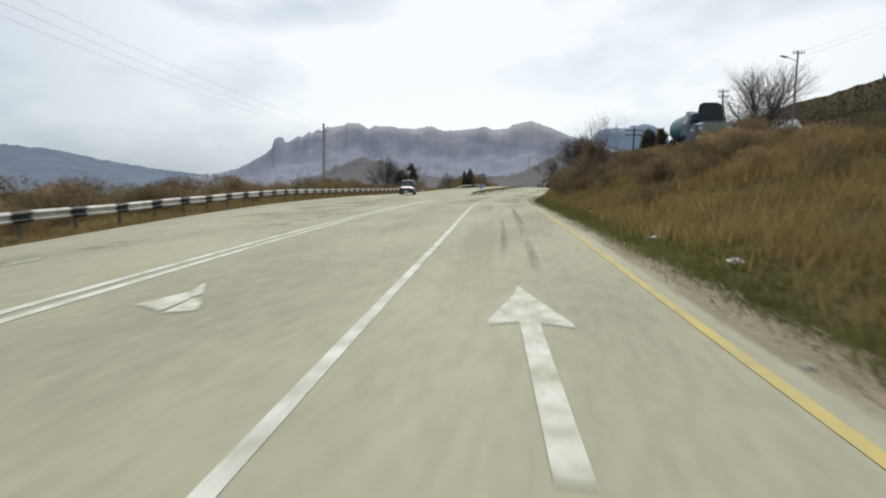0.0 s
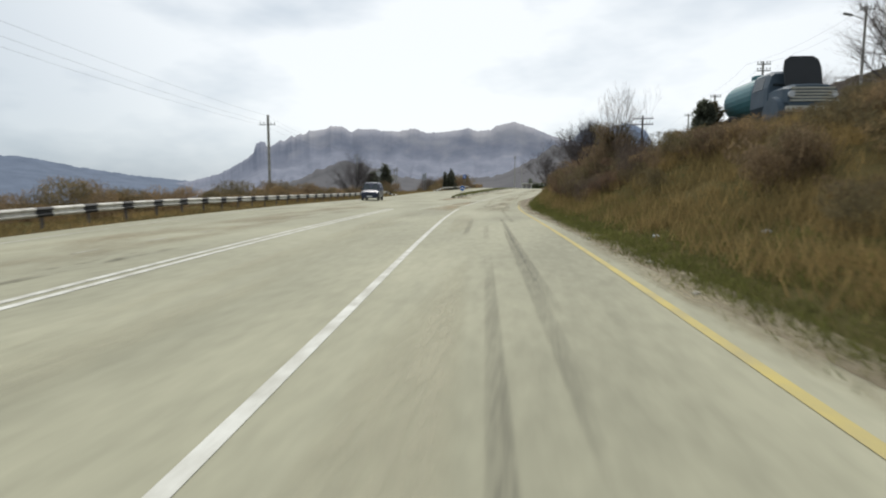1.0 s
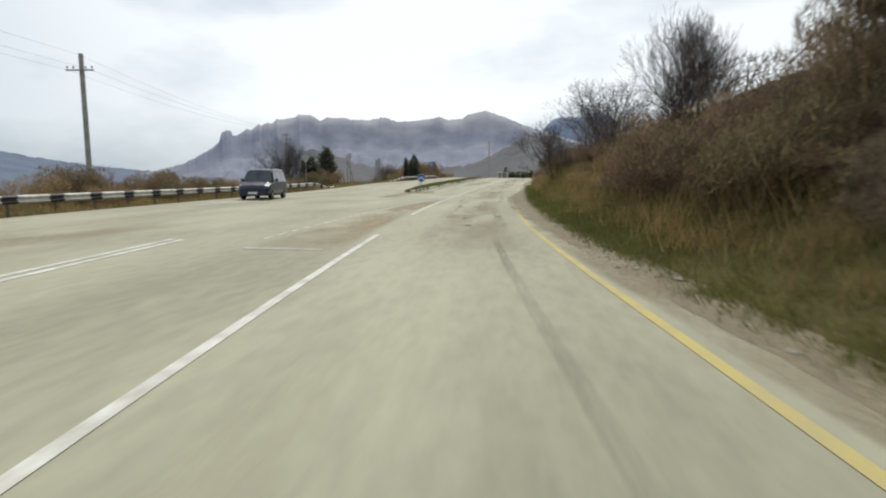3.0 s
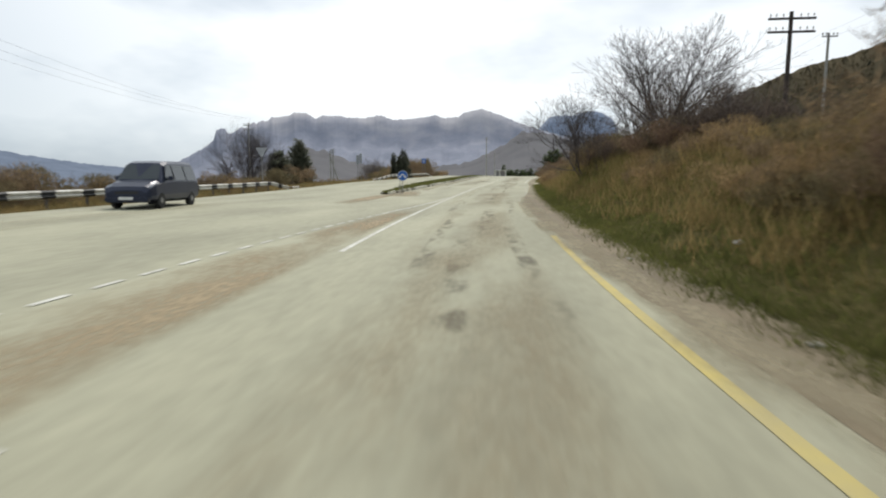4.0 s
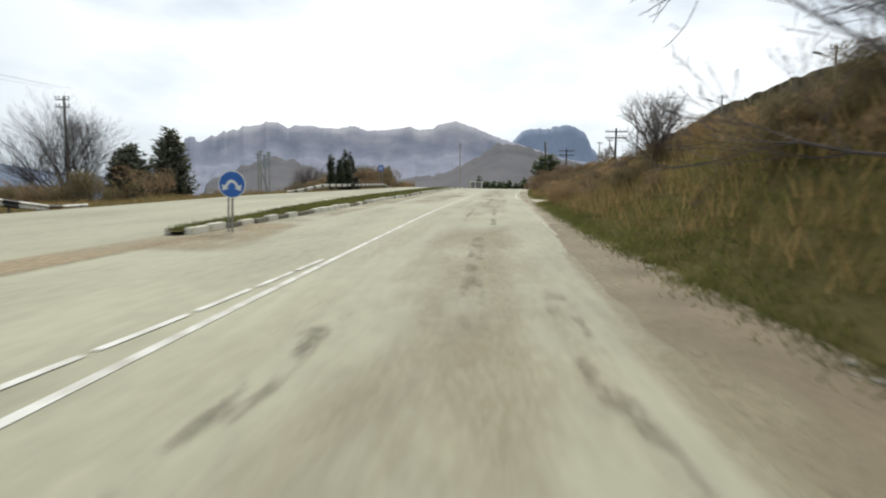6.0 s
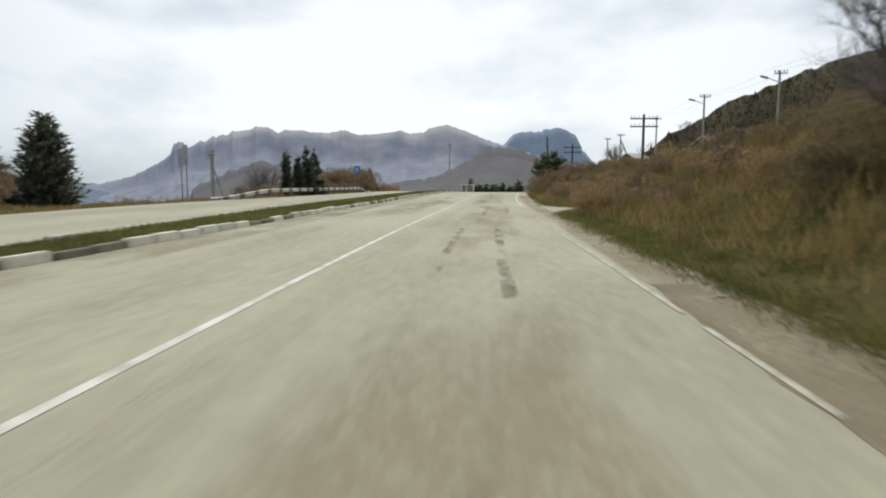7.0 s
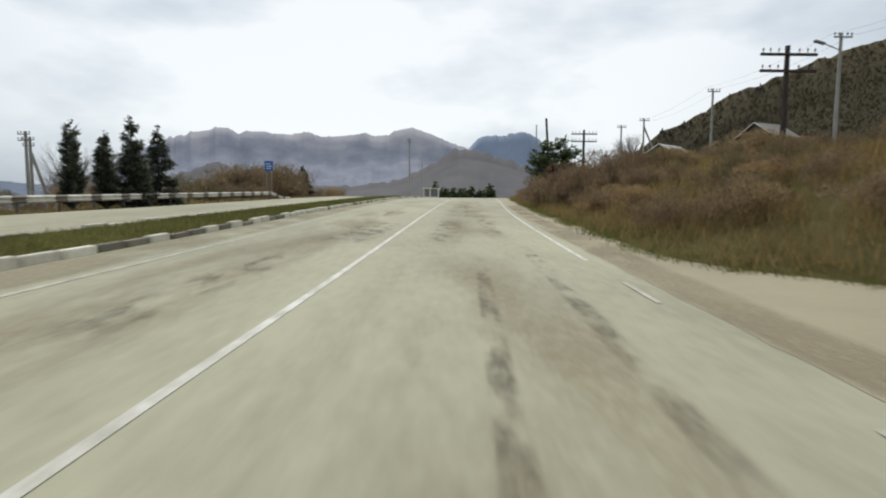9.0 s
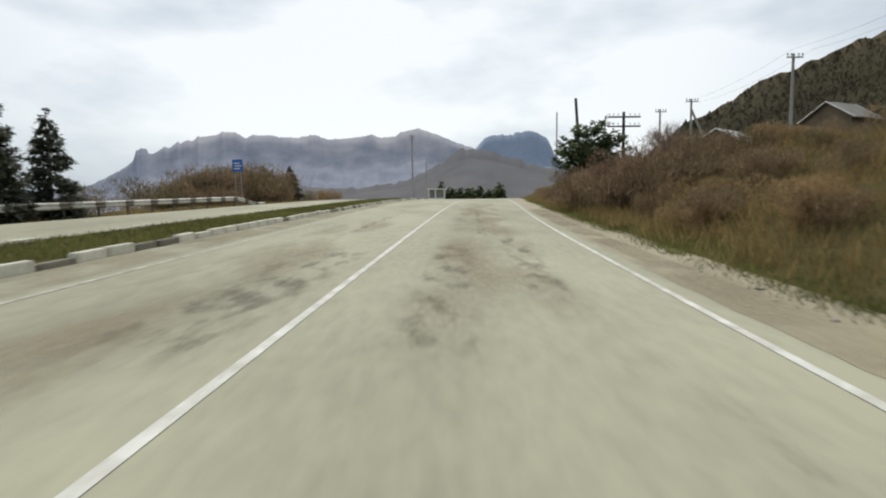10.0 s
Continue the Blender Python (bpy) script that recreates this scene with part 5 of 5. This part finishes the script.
def tanker(x, y, turn):
    """An old bonneted lorry, nose at -y, its bonnet raised."""
    ob = thing("tanker_lorry", pose(x, y, land(x, y) + 0.25, 0, 0, turn), "old blue tanker lorry with a raised bonnet and teal tank", "lorry")
    bm = bmesh.new()
    loft(bm, [(0.0, [(0.75, 0.7), (0.95, 0.95), (0.92, 1.45), (0.6, 1.6), (0.02, 1.62)]), (0.25, [(0.8, 0.6), (1.05, 0.95), (1.02, 1.5), (0.65, 1.68), (0.02, 1.7)]),
              (1.25, [(0.8, 0.6), (1.1, 0.95), (1.08, 1.5), (0.7, 1.72), (0.02, 1.74)])])
    part("front", bm, CAB_BLUE, ob)
    for k in range(5):
        bm = bmesh.new()
        box(bm, -0.85, 0.85, -0.05, 0.02, 0.98 + 0.12 * k, 1.05 + 0.12 * k, 0.015)
        part("grille_bar", bm, DULL_WHITE, ob, "dull white grille bar")
    bm = bmesh.new()
    box(bm, -1.1, 1.1, -0.25, -0.12, 0.55, 0.78, 0.03)
    part("bumper", bm, DULL_WHITE, ob)
    for sx in (-1, 1):
        bm = bmesh.new()
        lathe(bm, [(0.12, 0), (0.14, 0.05), (0.12, 0.1)], 14, pose(sx * 0.82, 0.02, 1.25, 90, 0, 0))
        part("headlight", bm, LAMP_GLASS, ob)
        bm = bmesh.new()
        lathe(bm, [(0.62, -0.2), (0.66, 0), (0.62, 0.2)], 20, pose(sx * 1.02, 0.75, 0.62, 0, 90, 0))
        part("mudguard", bm, DULL_WHITE if sx > 0 else CAB_BLUE, ob)
        for wy in (0.75, 4.6):
            wheel(ob, sx * 1.0, wy, 0.5, 0.28, sx)
    pts = [(-0.72, 0), (0.72, 0), (0.74, 0.75), (0.66, 1.12), (0.45, 1.27), (-0.45, 1.27), (-0.66, 1.12), (-0.74, 0.75)]
    part("bonnet", flat(pts, 0.07, Matrix.Translation((0, 0.62, 1.70)) @ pose(0, 0, 0, -14, 0, 0)), HOOD_DARK, ob, "raised bonnet showing its dark inside")
    bm = bmesh.new()
    loft(bm, [(1.25, [(0.95, 0.75), (1.12, 1.0), (1.1, 1.75), (0.98, 2.2), (0.85, 2.3), (0.02, 2.34)]), (1.5, [(0.95, 0.7), (1.15, 1.0), (1.13, 1.75), (0.98, 2.32), (0.85, 2.42), (0.02, 2.46)]),
              (2.6, [(0.95, 0.7), (1.15, 1.0), (1.13, 1.75), (0.98, 2.32), (0.85, 2.42), (0.02, 2.46)]), (2.7, [(0.95, 0.75), (1.1, 1.0), (1.08, 1.75), (0.95, 2.2), (0.8, 2.3), (0.02, 2.34)])])
    part("cab", bm, CAB_BLUE, ob, "faded blue cab")
    quad([(-0.92, 1.24, 1.78), (0.92, 1.24, 1.78), (0.84, 1.33, 2.24), (-0.84, 1.33, 2.24)], GLASS, ob, "windscreen")
    for sx in (-1, 1):
        pts = [(sx * 1.135, 1.6, 1.72), (sx * 1.135, 2.45, 1.72), (sx * 1.0, 2.4, 2.24), (sx * 1.0, 1.68, 2.24)]
        quad(pts if sx > 0 else pts[::-1], GLASS, ob, "side_window")
    bm = bmesh.new()
    prof = [(0.3, 0), (0.72, 0.04), (0.86, 0.18), (0.9, 0.4), (0.9, 2.9), (0.86, 3.1), (0.72, 3.22), (0.3, 3.26)]
    lathe(bm, prof, 26, pose(0, 2.85, 1.75, -90, 0, 0))
    tank = part("tank", bm, TANK_TEAL, ob, "teal cylindrical tank")
    bm = bmesh.new()
    lathe(bm, [(0.28, 0), (0.28, 0.2), (0.2, 0.24)], 16, pose(0, 4.4, 2.6))
    part("hatch", bm, TANK_TEAL, tank)
    bm = bmesh.new()
    for sx in (-0.42, 0.42):
        box(bm, sx - 0.06, sx + 0.06, 0.3, 6.2, 0.6, 0.85, 0.01)
    part("chassis", bm, PLASTIC, ob)
    return ob


tanker(16.15, 43.5, 6)


# ---- buildings ----
PLASTER = mat("brown_plaster", (0.21, 0.165, 0.11), (0.14, 0.11, 0.075), scale=1, fine=12)
OLD_SHEET = mat("weathered_brown_roof", (0.27, 0.25, 0.215), (0.18, 0.165, 0.14), scale=1, fine=12, rough=0.7)
PALE_ROOF = mat("pale_sheet_roof", (0.52, 0.52, 0.49), (0.4, 0.39, 0.36), scale=1, fine=12, rough=0.6)
WHITEWASH = mat("whitewash", (0.78, 0.77, 0.73), (0.62, 0.6, 0.56), scale=1.5, fine=14)


def house(x, y, turn, width, depth, wall, rise, roof_mat, wall_mat, label, base=None):
    ob = thing("house", pose(x, y, (land(x, y) if base is None else base) - 0.3, 0, 0, turn), label, "house", "houses on the hill")
    w, d = width / 2, depth / 2
    bm = bmesh.new()
    ring = [(-w, -d), (w, -d), (w, d), (-w, d)]
    lo = [bm.verts.new((a, b, 0)) for a, b in ring]
    hi = [bm.verts.new((a, b, wall + 0.3)) for a, b in ring]
    g0, g1 = bm.verts.new((-w, 0, wall + 0.3 + rise)), bm.verts.new((w, 0, wall + 0.3 + rise))
    for k in (0, 2):
        bm.faces.new((lo[k], lo[(k + 1) % 4], hi[(k + 1) % 4], hi[k]))
    bm.faces.new((lo[1], lo[2], hi[2], g1, hi[1]))
    bm.faces.new((lo[3], lo[0], hi[0], g0, hi[3]))
    bmesh.ops.recalc_face_normals(bm, faces=bm.faces)
    wall_ob = part("wall", bm, wall_mat, ob)
    for sgn in (-1, 1):
        bm = bmesh.new()
        f = bm.faces.new([bm.verts.new(p) for p in ((-w - 0.35, sgn * (d + 0.45), wall + 0.12), (w + 0.35, sgn * (d + 0.45), wall + 0.12), (w + 0.35, 0, wall + 0.36 + rise), (-w - 0.35, 0, wall + 0.36 + rise))])
        gg = bmesh.ops.extrude_face_region(bm, geom=[f])["geom"]
        bmesh.ops.translate(bm, vec=(0, 0, 0.09), verts=[v for v in gg if isinstance(v, bmesh.types.BMVert)])
        bmesh.ops.recalc_face_normals(bm, faces=bm.faces)
        part("roof", bm, roof_mat, ob)
    for sgn in (-1, 1):
        bm = bmesh.new()
        for q in (-1, 1):
            tube(bm, (sgn * (w + 0.36), q * (d + 0.45), wall + 0.16), (sgn * (w + 0.36), 0, wall + 0.42 + rise), 0.05, 0.05, 4)
        part("bargeboard", bm, WHITEWASH, ob, "white bargeboards")
    for k in range(2):
        bm = bmesh.new()
        box(bm, -w + 1.4 + k * (width - 3.6), -w + 2.2 + k * (width - 3.6), -d - 0.03, -d + 0.05, 1.1, 2.2, 0.01)
        part("window", bm, GLASS, ob)
    return ob


house(37.0, 171.4, 24, 3.2, 3.7, 2.9, 1.25, OLD_SHEET, PLASTER, "low house with a grey gabled roof on the hill", base=min(land(38, 175) - 0.2, 5.7))
house(24.6, 165.6, 40, 3.0, 2.4, 1.7, 0.7, PALE_ROOF, PLASTER, "small hut with a pale sheet roof in the scrub", base=min(land(24.6, 165.6), 4.5))
house(37.7, 98.0, 6, 7.6, 6.0, 9.3 - land(37.7, 98.0), 2.6, PALE_ROOF, PLASTER, "long shed with a pale sheet roof on the hill")


def bus_shelter(x, y, turn):
    ob = thing("bus_shelter", pose(x, y, float(ROAD_Z(y)) - 0.1, 0, 0, turn), "small whitewashed bus shelter beyond the brow of the road", "bus shelter")
    bm = bmesh.new()
    box(bm, -2.1, 2.1, -1.2, 1.3, 2.35, 2.55, 0.02)
    part("roof", bm, WHITEWASH, ob)
    for px in (-1.75, -0.3, 1.6):
        bm = bmesh.new()
        box(bm, px - 0.13, px + 0.13, -1.0, -0.74, 0, 2.35, 0.015)
        part("pillar", bm, WHITEWASH, ob)
    bm = bmesh.new()
    box(bm, -1.62, 1.47, -0.98, -0.8, 0, 0.55, 0.01)
    part("front_wall", bm, WHITEWASH, ob)
    bm = bmesh.new()
    box(bm, -1.9, 1.9, 0.95, 1.15, 0, 2.35, 0.01)
    # The shade under the roof is painted in, as a grey back wall.
    part("back_wall", bm, mat("painted_shade_wall", (0.34, 0.33, 0.34), scale=1), ob)
    bm = bmesh.new()
    box(bm, -1.5, 1.5, 0.4, 0.8, 0.4, 0.48, 0.01)
    part("bench", bm, TIMBER, ob)
    return ob


bus_shelter(2.6, 244, 4)


# ---- wires ----
def wire(a, b, sag, label="thin dark overhead wire"):
    a, b = Vector(a), Vector(b)
    pts = [a.lerp(b, k / 12) - Vector((0, 0, sag * 4 * (k / 12) * (1 - k / 12))) for k in range(13)]
    side = (b - a).cross(Vector((0, 0, 1))).normalized() * 0.005
    verts = [p + q for p in pts for q in (side, Vector((0, 0, 0.008)), -side)]
    faces = [(3 * k + m, 3 * k + (m + 1) % 3, 3 * k + 3 + (m + 1) % 3, 3 * k + 3 + m) for k in range(12) for m in range(3)]
    me = mesh_of("wire", verts, faces, WIRE)
    return tagged(new("wire", me), label, "wire", "overhead wires")


for q in (-0.7, 0.0, 0.7):
    wire((-22.0 + q, 74.1, 7.75 + (0.9 if q == 0 else 0)), (-13 + q, 5, 8.6 + (0.9 if q == 0 else 0)), 0.9)
    wire((-22.0 + q, 74.1, 7.75 + (0.9 if q == 0 else 0)), (-25.6 + q, 115, 8.0), 0.7)
for a, b in (((27.5, 62.5, 13.1), (22.0, 66.5, 10.7)), ((22.0, 66.5, 10.7), (22.4, 79, 10.4)), ((22.4, 79, 10.4), (24.3, 94, 10.6)), ((24.3, 94, 10.6), (25.4, 116, 10.8)), ((25.4, 116, 10.8), (24.6, 131.5, 10.4)),
             ((24.6, 131.5, 10.4), (24.7, 144.5, 10.8)), ((24.7, 144.5, 10.8), (23.5, 155.5, 10.2)), ((23.5, 155.5, 10.2), (23.6, 169.4, 9.7)), ((27.5, 62.5, 13.1), (34, 30, 13.5))):
    for q in (-0.6, 0.6):
        wire((a[0] + q, a[1], a[2]), (b[0] + q, b[1], b[2]), 0.35)


# ---- litter and stones on the verge ----
def litter(x, y, size, seed, material, name, label, category):
    r = random.Random(seed)
    bm = bmesh.new()
    bmesh.ops.create_icosphere(bm, subdivisions=2, radius=size)
    for v in bm.verts:
        v.co = Vector((v.co.x * 1.3, v.co.y, v.co.z * 0.55)) * (1 + 0.45 * noise.noise(v.co * (2.2 / size) + Vector((seed, 0, 0))))
    me = bpy.data.meshes.new(name)
    bm.to_mesh(me)
    bm.free()
    me.materials.append(material)
    ob = new(name, me)
    ob.matrix_basis = pose(x, y, max(land(x, y), float(ROAD_Z(y))) + size * 0.3, 0, 0, r.uniform(0, 360))
    return tagged(ob, label, category, name + "s on the verge")


BAG = coat("white_plastic_bag", (0.72, 0.73, 0.74), 0.5)
STONE = mat("pale_stone", (0.40, 0.37, 0.31), (0.27, 0.25, 0.2), scale=6, fine=30)
for x, y, q in ((9.5, 16.4, 0.12), (9.0, 20.9, 0.09), (8.3, 33.0, 0.07), (9.6, 30.0, 0.07), (6.6, 62.3, 0.07), (6.9, 45.0, 0.06)):
    litter(x, y, q, int(y), BAG, "plastic_bag", "crumpled white plastic bag on the verge", "litter")
lr = random.Random(3)
for k in range(60):
    y = lr.uniform(8, 150)
    x = float(GRASS(y)) + lr.uniform(-0.5, 0.25)
    litter(x, y, lr.uniform(0.025, 0.06), 100 + k, STONE, "stone", "small pale stone at the edge of the road", "stone")
